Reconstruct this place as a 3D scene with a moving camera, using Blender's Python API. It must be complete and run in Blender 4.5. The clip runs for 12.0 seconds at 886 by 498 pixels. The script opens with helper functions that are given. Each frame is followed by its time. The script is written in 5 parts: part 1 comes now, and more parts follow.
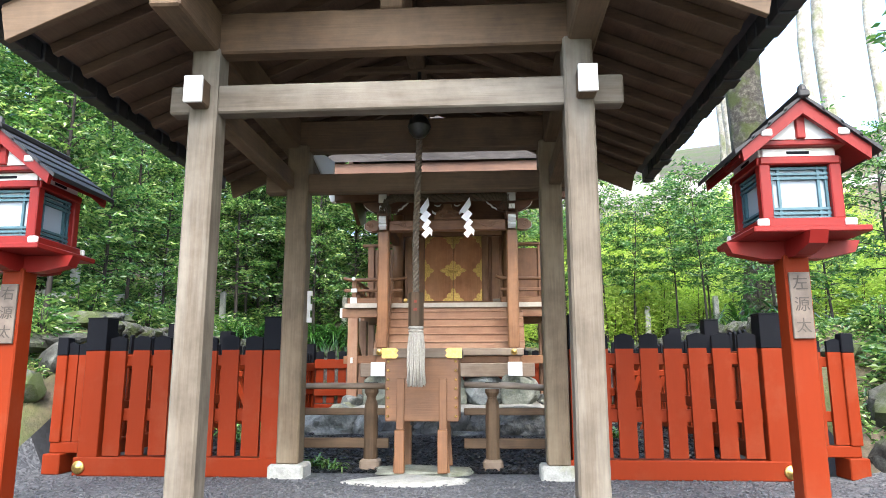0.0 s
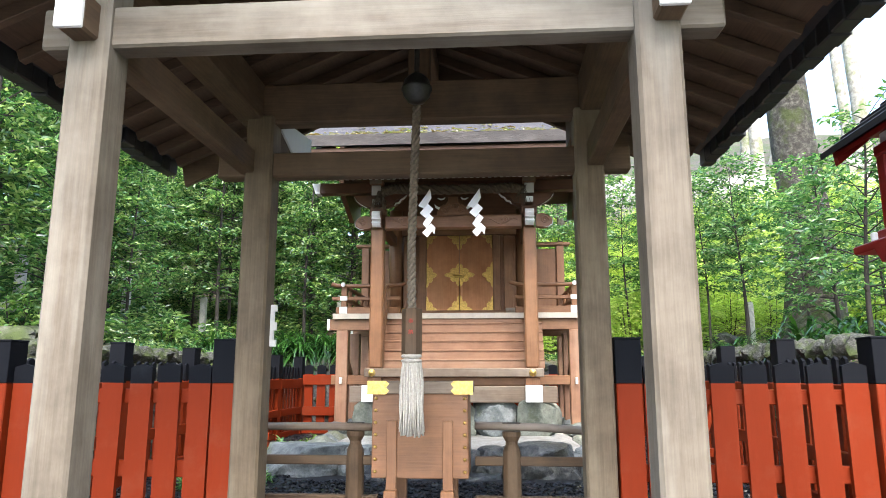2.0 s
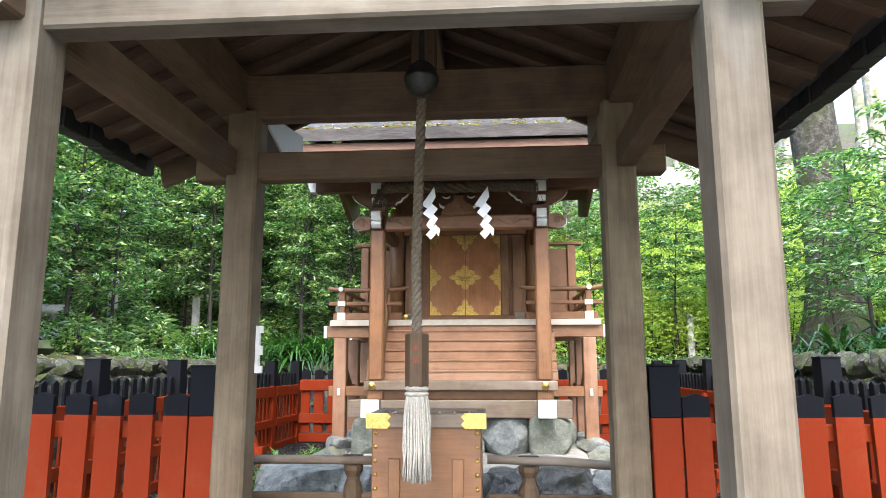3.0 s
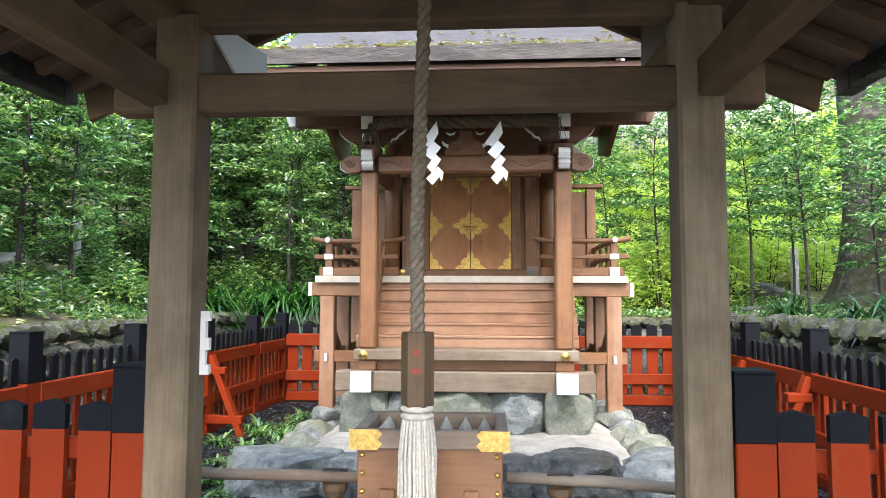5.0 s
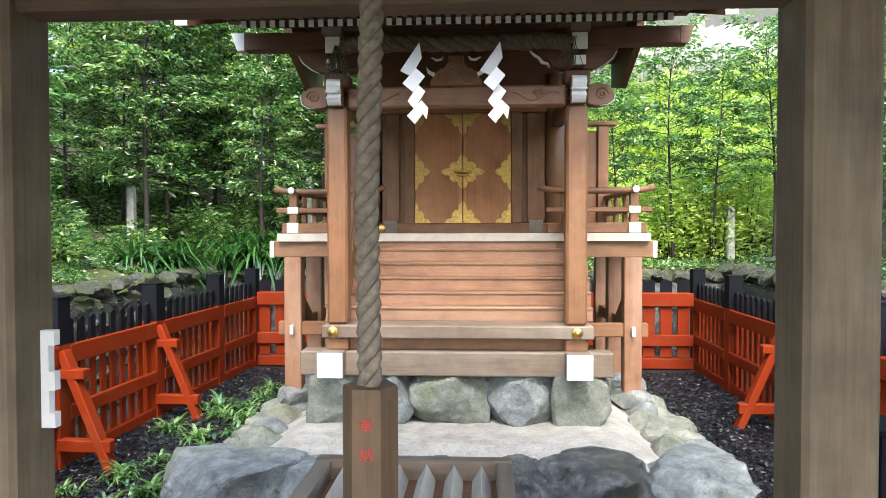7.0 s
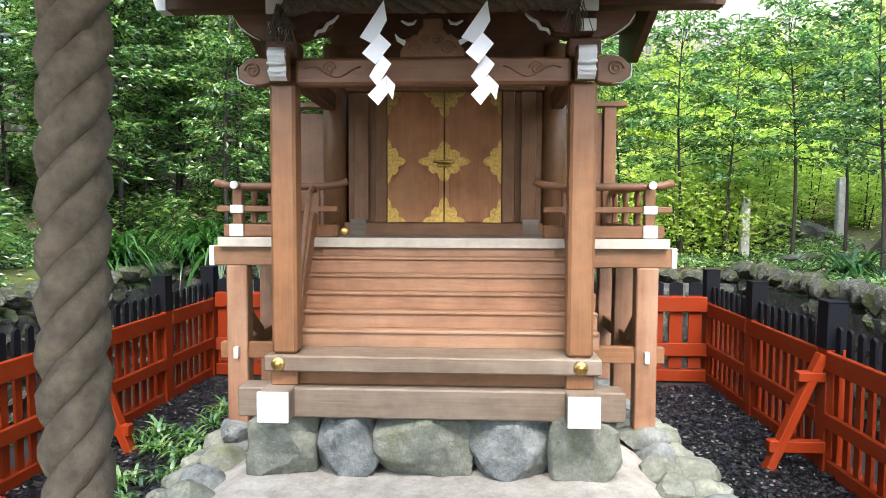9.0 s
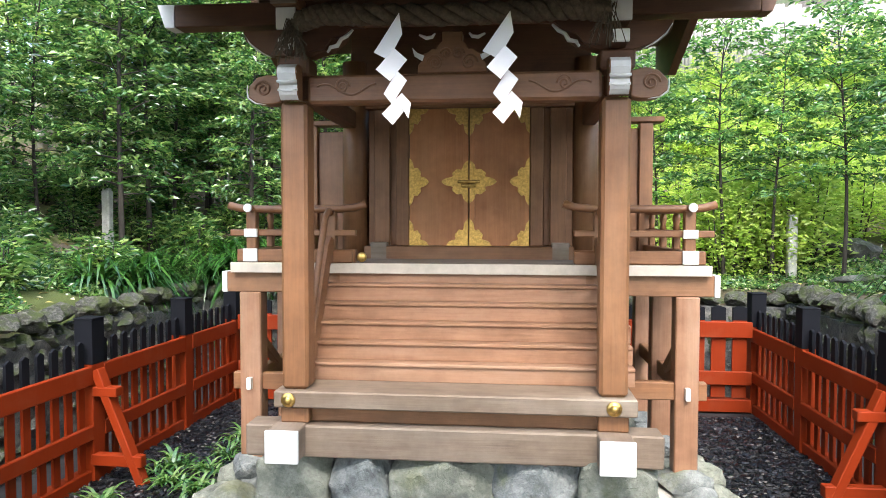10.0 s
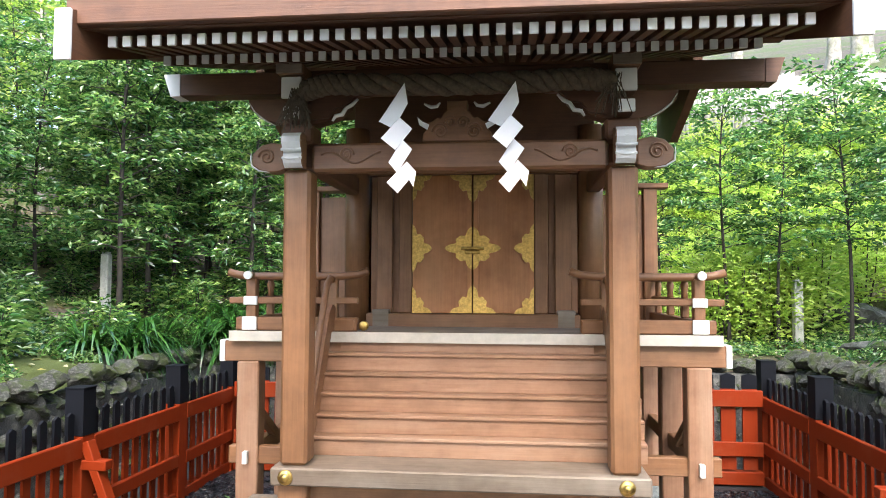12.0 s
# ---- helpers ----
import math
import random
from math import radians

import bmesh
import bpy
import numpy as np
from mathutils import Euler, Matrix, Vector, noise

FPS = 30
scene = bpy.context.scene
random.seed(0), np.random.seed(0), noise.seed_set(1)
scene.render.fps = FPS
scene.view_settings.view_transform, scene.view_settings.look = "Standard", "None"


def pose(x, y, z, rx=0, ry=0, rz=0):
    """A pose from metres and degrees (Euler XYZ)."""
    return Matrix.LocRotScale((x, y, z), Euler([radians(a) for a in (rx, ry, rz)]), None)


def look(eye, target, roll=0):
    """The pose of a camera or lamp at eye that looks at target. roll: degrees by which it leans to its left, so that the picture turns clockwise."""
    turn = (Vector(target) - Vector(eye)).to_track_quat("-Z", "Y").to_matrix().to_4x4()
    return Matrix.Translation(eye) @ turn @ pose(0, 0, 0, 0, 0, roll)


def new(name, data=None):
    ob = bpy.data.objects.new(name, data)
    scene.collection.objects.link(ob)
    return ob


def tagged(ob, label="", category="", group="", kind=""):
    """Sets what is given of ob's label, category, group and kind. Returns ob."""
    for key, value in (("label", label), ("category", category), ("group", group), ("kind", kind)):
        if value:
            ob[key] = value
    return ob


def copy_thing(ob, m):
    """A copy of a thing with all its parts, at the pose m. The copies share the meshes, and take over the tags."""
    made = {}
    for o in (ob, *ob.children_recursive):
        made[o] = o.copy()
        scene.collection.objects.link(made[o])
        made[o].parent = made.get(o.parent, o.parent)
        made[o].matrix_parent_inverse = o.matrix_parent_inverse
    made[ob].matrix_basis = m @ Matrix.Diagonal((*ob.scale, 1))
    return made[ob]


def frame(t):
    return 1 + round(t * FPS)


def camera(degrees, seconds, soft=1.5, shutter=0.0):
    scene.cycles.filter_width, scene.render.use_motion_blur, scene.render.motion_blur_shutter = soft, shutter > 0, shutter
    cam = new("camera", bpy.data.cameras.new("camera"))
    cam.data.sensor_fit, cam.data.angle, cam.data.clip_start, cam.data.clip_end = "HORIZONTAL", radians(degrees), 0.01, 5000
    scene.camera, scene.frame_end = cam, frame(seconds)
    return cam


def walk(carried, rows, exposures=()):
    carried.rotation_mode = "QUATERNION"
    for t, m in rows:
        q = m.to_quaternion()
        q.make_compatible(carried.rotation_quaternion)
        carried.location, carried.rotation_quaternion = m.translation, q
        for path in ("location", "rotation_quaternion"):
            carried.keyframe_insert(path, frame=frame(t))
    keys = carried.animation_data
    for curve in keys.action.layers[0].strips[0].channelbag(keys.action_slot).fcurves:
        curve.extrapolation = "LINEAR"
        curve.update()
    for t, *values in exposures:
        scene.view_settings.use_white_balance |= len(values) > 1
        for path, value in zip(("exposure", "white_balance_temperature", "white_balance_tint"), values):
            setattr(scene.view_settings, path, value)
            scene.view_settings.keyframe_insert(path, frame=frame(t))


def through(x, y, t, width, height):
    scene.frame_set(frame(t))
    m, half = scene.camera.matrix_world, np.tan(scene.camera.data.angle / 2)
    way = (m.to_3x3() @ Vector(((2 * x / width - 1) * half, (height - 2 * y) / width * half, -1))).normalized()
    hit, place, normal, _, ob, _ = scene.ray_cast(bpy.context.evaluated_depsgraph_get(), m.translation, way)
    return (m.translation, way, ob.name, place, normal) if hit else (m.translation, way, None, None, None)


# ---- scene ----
cam = camera(65.9, 12.0, 0.5)
PATH = [
    (0, (0.503, 0.311, 0.791), (0.376, 2.274, 1.151), -0.1),
    (0.5, (0.404, 0.693, 0.946), (0.281, 2.657, 1.304), -0.0),
    (1, (0.427, 0.994, 0.989), (0.306, 2.957, 1.35), -0.2),
    (1.5, (0.451, 1.335, 1.032), (0.322, 3.298, 1.391), -0.2),
    (2, (0.415, 1.619, 1.035), (0.275, 3.581, 1.397), -0.0),
    (2.5, (0.336, 1.915, 1.186), (0.19, 3.88, 1.53), -0.0),
    (3, (0.335, 2.111, 1.258), (0.193, 4.078, 1.59), -0.1),
    (5, (0.212, 3.085, 1.535), (0.077, 5.076, 1.673), 0.2),
    (5.5, (0.221, 3.3, 1.522), (0.086, 5.293, 1.606), 0.0),
    (6, (0.227, 3.6, 1.664), (0.099, 5.596, 1.676), -0.1),
    (6.5, (0.24, 3.773, 1.689), (0.114, 5.769, 1.673), -0.0),
    (7, (0.194, 4.107, 1.729), (0.078, 6.103, 1.68), -0.1),
    (8.8, (0.262, 4.945, 1.887), (0.155, 6.94, 1.775), 0.2),
    (9, (0.257, 5.029, 1.902), (0.16, 7.024, 1.786), 0.2),
    (9.5, (0.303, 5.188, 1.938), (0.203, 7.182, 1.831), 0.1),
    (10, (0.318, 5.297, 1.965), (0.117, 7.286, 1.888), 0.1),
    (10.5, (0.287, 5.345, 1.994), (0.079, 7.334, 1.968), 0.3),
    (11, (0.271, 5.348, 2.007), (0.067, 7.337, 2.053), 0.3),
    (11.5, (0.27, 5.358, 2.006), (0.073, 7.346, 2.091), 0.2),
    (12, (0.283, 5.369, 2.006), (0.084, 7.357, 2.107), 0.2),
]
walk(cam, [(t, look(eye, target, roll)) for t, eye, target, roll in PATH], [(0, 2.85), (3, 3.0), (6, 3.04), (9, 2.97), (12, 2.99)])

# ---- world and sun: bright overcast sky over a wooded hillside ----
SUN_UP, SUN_FROM = 52.0, 172.0   # elevation, and compass angle from +y towards +x
world = bpy.data.worlds.new("sky_world")
scene.world = world
world.use_nodes = True
sky = world.node_tree.nodes.new("ShaderNodeTexSky")
sky.sky_type, sky.sun_disc = "NISHITA", False
sky.sun_elevation, sky.sun_rotation = radians(SUN_UP), radians(SUN_FROM)
sky.air_density, sky.dust_density, sky.ozone_density = 1.0, 3.0, 1.0
back = world.node_tree.nodes["Background"]
back.inputs["Strength"].default_value = 0.15
world.node_tree.links.new(sky.outputs["Color"], back.inputs["Color"])
sun = new("sun", bpy.data.lights.new("sun", "SUN"))
sun.data.energy, sun.data.angle, sun.data.color = 0.65, radians(40), (1.0, 0.975, 0.93)
sun.matrix_world = look((20 * math.sin(radians(SUN_FROM)), 20 * math.cos(radians(SUN_FROM)), 20 * math.tan(radians(SUN_UP))), (0, 0, 0))

# ---- materials ----
def shader(name, rough=0.6, metal=0.0, spec=0.5):
    m = bpy.data.materials.new(name)
    m.use_nodes = True
    nt = m.node_tree
    b = nt.nodes["Principled BSDF"]
    b.inputs["Roughness"].default_value = rough
    b.inputs["Metallic"].default_value = metal
    b.inputs["Specular IOR Level"].default_value = spec
    return m, nt, b


def node(nt, kind, **values):
    n = nt.nodes.new(kind)
    for k, v in values.items():
        n.inputs[k.replace("_", " ")].default_value = v
    return n


def coords(nt, scale, world_space=False):
    """Texture coordinates in metres, shifted by a random amount for each object, then scaled."""
    tc = node(nt, "ShaderNodeTexCoord")
    info = node(nt, "ShaderNodeObjectInfo")
    mul = node(nt, "ShaderNodeMath")
    mul.operation = "MULTIPLY"
    mul.inputs[1].default_value = 0.0 if world_space else 23.0
    nt.links.new(info.outputs["Random"], mul.inputs[0])
    add = node(nt, "ShaderNodeVectorMath")
    nt.links.new(tc.outputs["Object"], add.inputs[0])
    nt.links.new(mul.outputs[0], add.inputs[1])
    mp = node(nt, "ShaderNodeMapping", Scale=scale)
    nt.links.new(add.outputs[0], mp.inputs["Vector"])
    return mp.outputs["Vector"]


def noisy(nt, vec, scale, detail=5.0, rough=0.6):
    n = node(nt, "ShaderNodeTexNoise", Scale=scale, Detail=detail, Roughness=rough)
    nt.links.new(vec, n.inputs["Vector"])
    return n.outputs["Fac"]


def ramp(nt, fac, *stops):
    r = node(nt, "ShaderNodeValToRGB")
    el = r.color_ramp.elements
    while len(el) < len(stops):
        el.new(0.5)
    for e, (p, c) in zip(el, stops):
        e.position, e.color = p, (*c, 1)
    nt.links.new(fac, r.inputs["Fac"])
    return r.outputs["Color"]


def mixed(nt, fac, a, b, how="MIX"):
    m = node(nt, "ShaderNodeMix")
    m.data_type, m.blend_type = "RGBA", how
    for sock, v in ((m.inputs["Factor"], fac), (m.inputs["A"], a), (m.inputs["B"], b)):
        if isinstance(v, (int, float)):
            sock.default_value = v
        elif isinstance(v, tuple):
            sock.default_value = (*v, 1)
        else:
            nt.links.new(v, sock)
    return m.outputs["Result"]


def bumped(nt, b, height, strength=0.3, distance=0.01):
    n = node(nt, "ShaderNodeBump", Strength=strength, Distance=distance)
    nt.links.new(height, n.inputs["Height"])
    nt.links.new(n.outputs["Normal"], b.inputs["Normal"])


def wood(name, dark, light, stain, rough=0.65, stain_at=(0.45, 0.7), bump=0.25):
    """Three grain directions of one wood: a dict by axis."""
    out = {}
    for i, ax in enumerate("xyz"):
        m, nt, b = shader(name + "_" + ax, rough)
        sc = [38.0] * 3
        sc[i] = 1.4
        fine = noisy(nt, coords(nt, sc), 2.2, 7, 0.65)
        sc2 = [3.0] * 3
        sc2[i] = 0.5
        broad = noisy(nt, coords(nt, sc2), 1.4, 4, 0.6)
        col = ramp(nt, mixed(nt, 0.45, fine, noisy(nt, coords(nt, (5, 5, 5)), 1.0, 5, 0.6)), (0.32, dark), (0.68, light))
        pale = ramp(nt, broad, (stain_at[0], (0, 0, 0)), (stain_at[1], (1, 1, 1)))
        col = mixed(nt, pale, col, mixed(nt, 0.65, col, stain))
        spot = ramp(nt, noisy(nt, coords(nt, (1, 1, 1)), 5.0, 6, 0.7), (0.32, (0.66, 0.64, 0.60)), (0.6, (1, 1, 1)))
        col = mixed(nt, 0.5, col, spot, "MULTIPLY")
        nt.links.new(col, b.inputs["Base Color"])
        bumped(nt, b, fine, bump, 0.006)
        out[ax] = m
    return out


def paint(name, colour, worn, rough=0.45, amount=0.62, spec=0.5):
    m, nt, b = shader(name, rough, 0, spec)
    v = coords(nt, (1, 1, 1))
    big = noisy(nt, v, 3.0, 6, 0.65)
    fine = noisy(nt, coords(nt, (30, 30, 3)), 2.0, 4)
    col = mixed(nt, ramp(nt, big, (amount, (0, 0, 0)), (amount + 0.22, (0.8, 0.8, 0.8))), colour, worn)
    col = mixed(nt, 0.16, col, ramp(nt, fine, (0.25, (0.62, 0.62, 0.62)), (0.7, (1, 1, 1))), "MULTIPLY")
    nt.links.new(col, b.inputs["Base Color"])
    bumped(nt, b, fine, 0.15, 0.004)
    return m


def node_vector(nt, vec, scale):
    n = node(nt, "ShaderNodeTexNoise", Scale=scale, Detail=4.0)
    nt.links.new(vec, n.inputs["Vector"])
    return n.outputs["Color"]


def rocky(name, a, b_, c, moss, moss_at=0.62, rough=0.8, scale=4.0):
    m, nt, b = shader(name, rough, 0, 0.4)
    v = coords(nt, (1, 1, 1))
    big, mid, fine = noisy(nt, v, scale * 0.6, 5), noisy(nt, v, scale * 2.2, 6, 0.7), noisy(nt, v, scale * 14, 5, 0.7)
    col = ramp(nt, mid, (0.28, a), (0.5, b_), (0.72, c))
    col = mixed(nt, ramp(nt, big, (moss_at, (0, 0, 0)), (moss_at + 0.14, (0.85, 0.85, 0.85))), col, moss)
    col = mixed(nt, 0.4, col, ramp(nt, fine, (0.3, (0.5, 0.5, 0.5)), (0.65, (1, 1, 1))), "MULTIPLY")
    nt.links.new(col, b.inputs["Base Color"])
    crack = node(nt, "ShaderNodeTexVoronoi", Scale=scale * 1.6)
    crack.feature = "DISTANCE_TO_EDGE"
    nt.links.new(mixed(nt, 0.35, v, node_vector(nt, v, scale * 2)), crack.inputs["Vector"])
    lines = ramp(nt, crack.outputs["Distance"], (0.0, (0, 0, 0)), (0.02, (1, 1, 1)))
    nt.links.new(mixed(nt, 0.10, col, lines, "MULTIPLY"), b.inputs["Base Color"])
    bumped(nt, b, mixed(nt, 0.10, mixed(nt, 0.22, mid, fine), lines), 0.75, 0.045)
    return m


def leafy(name, cols, through=0.35, rough=0.38, spec=0.5, ob_mix=0.25):
    """Leaf with its own tone per leaf and per plant, letting some light through."""
    m, nt, b = shader(name, rough, 0, spec)
    geo = node(nt, "ShaderNodeNewGeometry")
    info = node(nt, "ShaderNodeObjectInfo")
    n = len(cols)
    col = ramp(nt, geo.outputs["Random Per Island"], *[(i / (n - 1), c) for i, c in enumerate(cols)])
    tone = ramp(nt, info.outputs["Random"], (0.0, (0.7, 0.75, 0.7)), (1.0, (1.15, 1.12, 0.95)))
    col = mixed(nt, 0.7, col, tone, "MULTIPLY")
    nt.links.new(col, b.inputs["Base Color"])
    b.inputs["Coat Weight"].default_value, b.inputs["Coat Roughness"].default_value = 0.5, 0.16
    tr = node(nt, "ShaderNodeBsdfTranslucent")
    nt.links.new(mixed(nt, 1.0, col, (1.35, 1.4, 0.85), "MULTIPLY"), tr.inputs["Color"])
    mx = node(nt, "ShaderNodeMixShader", Fac=through)
    nt.links.new(b.outputs[0], mx.inputs[1])
    nt.links.new(tr.outputs[0], mx.inputs[2])
    nt.links.new(mx.outputs[0], nt.nodes["Material Output"].inputs["Surface"])
    return m


def plain(name, colour, rough=0.6, metal=0.0, vary=0.25, scale=12.0, bump=0.1):
    m, nt, b = shader(name, rough, metal)
    n = noisy(nt, coords(nt, (1, 1, 1)), scale, 6, 0.65)
    lo = tuple(c * (1 - vary) for c in colour)
    nt.links.new(ramp(nt, n, (0.3, lo), (0.65, colour)), b.inputs["Base Color"])
    bumped(nt, b, n, bump, 0.004)
    return m


# hall beams and roof boards: browns darkened to hold the shade under the roof
HALL = wood("weathered_hall_wood", (0.045, 0.026, 0.0125), (0.115, 0.068, 0.034), (0.165, 0.115, 0.068), 0.75, (0.48, 0.72))
POSTW = wood("bleached_post_wood", (0.068, 0.053, 0.036), (0.138, 0.115, 0.085), (0.24, 0.224, 0.19), 0.72, (0.44, 0.66))
REARPOST = wood("sheltered_post_wood", (0.07, 0.048, 0.027), (0.145, 0.106, 0.064), (0.23, 0.19, 0.128), 0.75, (0.48, 0.7))
SHADED_ROOF = wood("sheltered_roof_wood", (0.05, 0.027, 0.014), (0.115, 0.066, 0.036), (0.135, 0.086, 0.053), 0.7)
CEDAR = wood("shrine_cedar", (0.145, 0.063, 0.026), (0.238, 0.110, 0.047), (0.275, 0.160, 0.092), 0.5, (0.5, 0.8))
STEPW = wood("bleached_step_cedar", (0.205, 0.102, 0.056), (0.305, 0.165, 0.098), (0.37, 0.255, 0.18), 0.5, (0.5, 0.75))
# shrine cedar darkened: the shade under the eaves is put into its colour
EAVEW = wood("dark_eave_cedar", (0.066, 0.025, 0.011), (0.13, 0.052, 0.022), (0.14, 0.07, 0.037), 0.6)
GREYED = wood("rain_greyed_cedar", (0.13, 0.092, 0.062), (0.225, 0.170, 0.125), (0.275, 0.24, 0.198), 0.65)
DOORW = wood("door_cedar", (0.29, 0.105, 0.035), (0.45, 0.185, 0.068), (0.45, 0.21, 0.09), 0.36)
RED = paint("vermilion_paint", (0.175, 0.020, 0.0036), (0.195, 0.040, 0.016), 0.55, 0.52, 0.12)
BLACK = paint("black_paint", (0.005, 0.006, 0.009), (0.022, 0.026, 0.032), 0.7, 0.62, 0.1)
CRIMSON = paint("crimson_lantern_paint", (0.18, 0.0085, 0.0065), (0.17, 0.024, 0.017), 0.45, 0.62, 0.3)
WHITE = paint("white_paint", (0.66, 0.66, 0.64), (0.50, 0.48, 0.43), 0.55, 0.62)
TEAL = plain("teal_lattice_paint", (0.045, 0.12, 0.15), 0.5)
GOLD = plain("gilt_brass", (0.72, 0.49, 0.16), 0.36, 1.0, 0.5, 55, 0.5)
PAPER = plain("white_paper", (0.83, 0.83, 0.83), 0.7, 0, 0.04, 4, 0.03)
SHOJI = plain("lantern_paper", (0.27, 0.325, 0.375), 0.6, 0, 0.08, 4, 0.03)
IRON = plain("dark_bronze", (0.07, 0.07, 0.065), 0.45, 0.8, 0.4, 20)
TILE = plain("black_roof_tile", (0.020, 0.021, 0.024), 0.56, 0, 0.5, 9, 0.4)
ROPE = plain("hemp_rope", (0.195, 0.158, 0.118), 0.85, 0, 0.6, 60, 0.6)
STRAW = plain("dark_straw", (0.10, 0.074, 0.048), 0.9, 0, 0.6, 50, 0.6)
TASSEL = plain("white_cotton_cord", (0.44, 0.415, 0.365), 0.85, 0, 0.35, 70, 0.5)
INK = plain("faded_ink", (0.06, 0.05, 0.042), 0.8)
RED_INK = plain("red_ink", (0.42, 0.035, 0.02), 0.7)
PLAQUE = plain("old_name_board", (0.15, 0.12, 0.095), 0.7, 0, 0.5, 8)
ROCK = rocky("blue_grey_rock", (0.065, 0.075, 0.077), (0.18, 0.20, 0.195), (0.33, 0.35, 0.335), (0.16, 0.18, 0.07), 0.60)
ROCK_GREEN = rocky("green_grey_rock", (0.09, 0.10, 0.085), (0.19, 0.205, 0.165), (0.31, 0.325, 0.275), (0.15, 0.16, 0.07), 0.60)
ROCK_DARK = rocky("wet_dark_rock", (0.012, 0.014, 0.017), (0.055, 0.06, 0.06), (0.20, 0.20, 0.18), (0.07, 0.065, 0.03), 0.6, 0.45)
ROCK_WALL = rocky("mossy_wall_rock", (0.016, 0.018, 0.016), (0.055, 0.058, 0.052), (0.19, 0.195, 0.175), (0.045, 0.068, 0.012), 0.46, 0.9)
STONE = rocky("cut_granite", (0.26, 0.27, 0.25), (0.38, 0.39, 0.36), (0.48, 0.48, 0.45), (0.22, 0.24, 0.13), 0.62, 0.8, 6)
PLASTER = rocky("pale_sand_topping", (0.25, 0.235, 0.198), (0.37, 0.352, 0.31), (0.47, 0.452, 0.405), (0.30, 0.29, 0.21), 0.64, 0.9, 3)
LIMED = plain("worn_limewash", (0.50, 0.455, 0.385), 0.75, 0, 0.25, 9, 0.1)
COURT_STONE = plain("court_gravel_stone", (0.075, 0.08, 0.088), 0.8, 0, 0.5, 25)
PEBBLE, nt, b = shader("black_pebble", 0.3, 0, 0.22)
nt.links.new(ramp(nt, node(nt, "ShaderNodeNewGeometry").outputs["Random Per Island"], (0.0, (0.0016, 0.0019, 0.0027)), (0.75, (0.005, 0.006, 0.008)), (1.0, (0.022, 0.025, 0.03))), b.inputs["Base Color"])
BARK = rocky("mossy_bark", (0.035, 0.028, 0.02), (0.10, 0.085, 0.065), (0.22, 0.20, 0.17), (0.06, 0.075, 0.02), 0.55, 0.9, 5)
TWIG = plain("dark_bark", (0.026, 0.021, 0.017), 0.85, 0, 0.5, 20, 0.4)
PALE_BARK = rocky("pale_lichened_bark", (0.13, 0.12, 0.10), (0.30, 0.29, 0.25), (0.46, 0.45, 0.41), (0.13, 0.16, 0.05), 0.52, 0.9, 3)
BAMBOO = wood("silvered_bamboo", (0.24, 0.235, 0.22), (0.36, 0.35, 0.33), (0.42, 0.41, 0.39), 0.85)
THATCH, nt, b = shader("cypress_bark_roof", 0.55)
v = coords(nt, (1.0, 14.0, 1.0), True)
n1 = noisy(nt, v, 3.0, 6, 0.7)
nt.links.new(ramp(nt, n1, (0.3, (0.014, 0.011, 0.010)), (0.55, (0.042, 0.036, 0.033)), (0.75, (0.095, 0.087, 0.083))), b.inputs["Base Color"])
bumped(nt, b, n1, 0.7, 0.02)
OLD_BARK = rocky("dark_old_bark", (0.013, 0.011, 0.009), (0.05, 0.045, 0.036), (0.16, 0.15, 0.125), (0.045, 0.06, 0.012), 0.5, 0.9, 5)
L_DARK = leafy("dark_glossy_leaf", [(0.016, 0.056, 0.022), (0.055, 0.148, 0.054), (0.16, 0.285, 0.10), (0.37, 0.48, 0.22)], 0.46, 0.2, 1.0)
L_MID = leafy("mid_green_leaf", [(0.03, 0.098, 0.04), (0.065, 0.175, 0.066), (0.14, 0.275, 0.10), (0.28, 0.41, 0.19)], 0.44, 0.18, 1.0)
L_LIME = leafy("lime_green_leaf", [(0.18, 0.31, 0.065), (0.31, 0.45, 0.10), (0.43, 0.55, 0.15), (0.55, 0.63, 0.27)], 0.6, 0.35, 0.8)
L_STRAP = leafy("strap_leaf", [(0.010, 0.045, 0.012), (0.022, 0.08, 0.018), (0.05, 0.13, 0.026)], 0.25, 0.25, 0.6)
LITTER = leafy("fallen_leaf", [(0.20, 0.12, 0.05), (0.42, 0.36, 0.12), (0.50, 0.46, 0.36), (0.28, 0.36, 0.06)], 0.1, 0.6)

# earth of the wooded bank: soil, moss and fallen leaves
EARTH, nt, b = shader("woodland_soil", 0.9)
v = coords(nt, (1, 1, 1), True)
e1, e2, e3 = noisy(nt, v, 0.9, 6), noisy(nt, v, 7, 6, 0.7), noisy(nt, v, 45, 4, 0.7)
c = ramp(nt, e2, (0.3, (0.04, 0.032, 0.022)), (0.55, (0.10, 0.08, 0.055)), (0.75, (0.19, 0.15, 0.10)))
c = mixed(nt, ramp(nt, e1, (0.42, (0, 0, 0)), (0.58, (1, 1, 1))), c, mixed(nt, e3, (0.034, 0.05, 0.010), (0.088, 0.115, 0.024)))
nt.links.new(c, b.inputs["Base Color"])
bumped(nt, b, mixed(nt, 0.5, e2, e3), 0.8, 0.04)
DARK_BED, nt, b = shader("dark_pebble_bed", 0.7)
v = coords(nt, (1, 1, 1), True)
vor = node(nt, "ShaderNodeTexVoronoi", Scale=28.0)
nt.links.new(v, vor.inputs["Vector"])
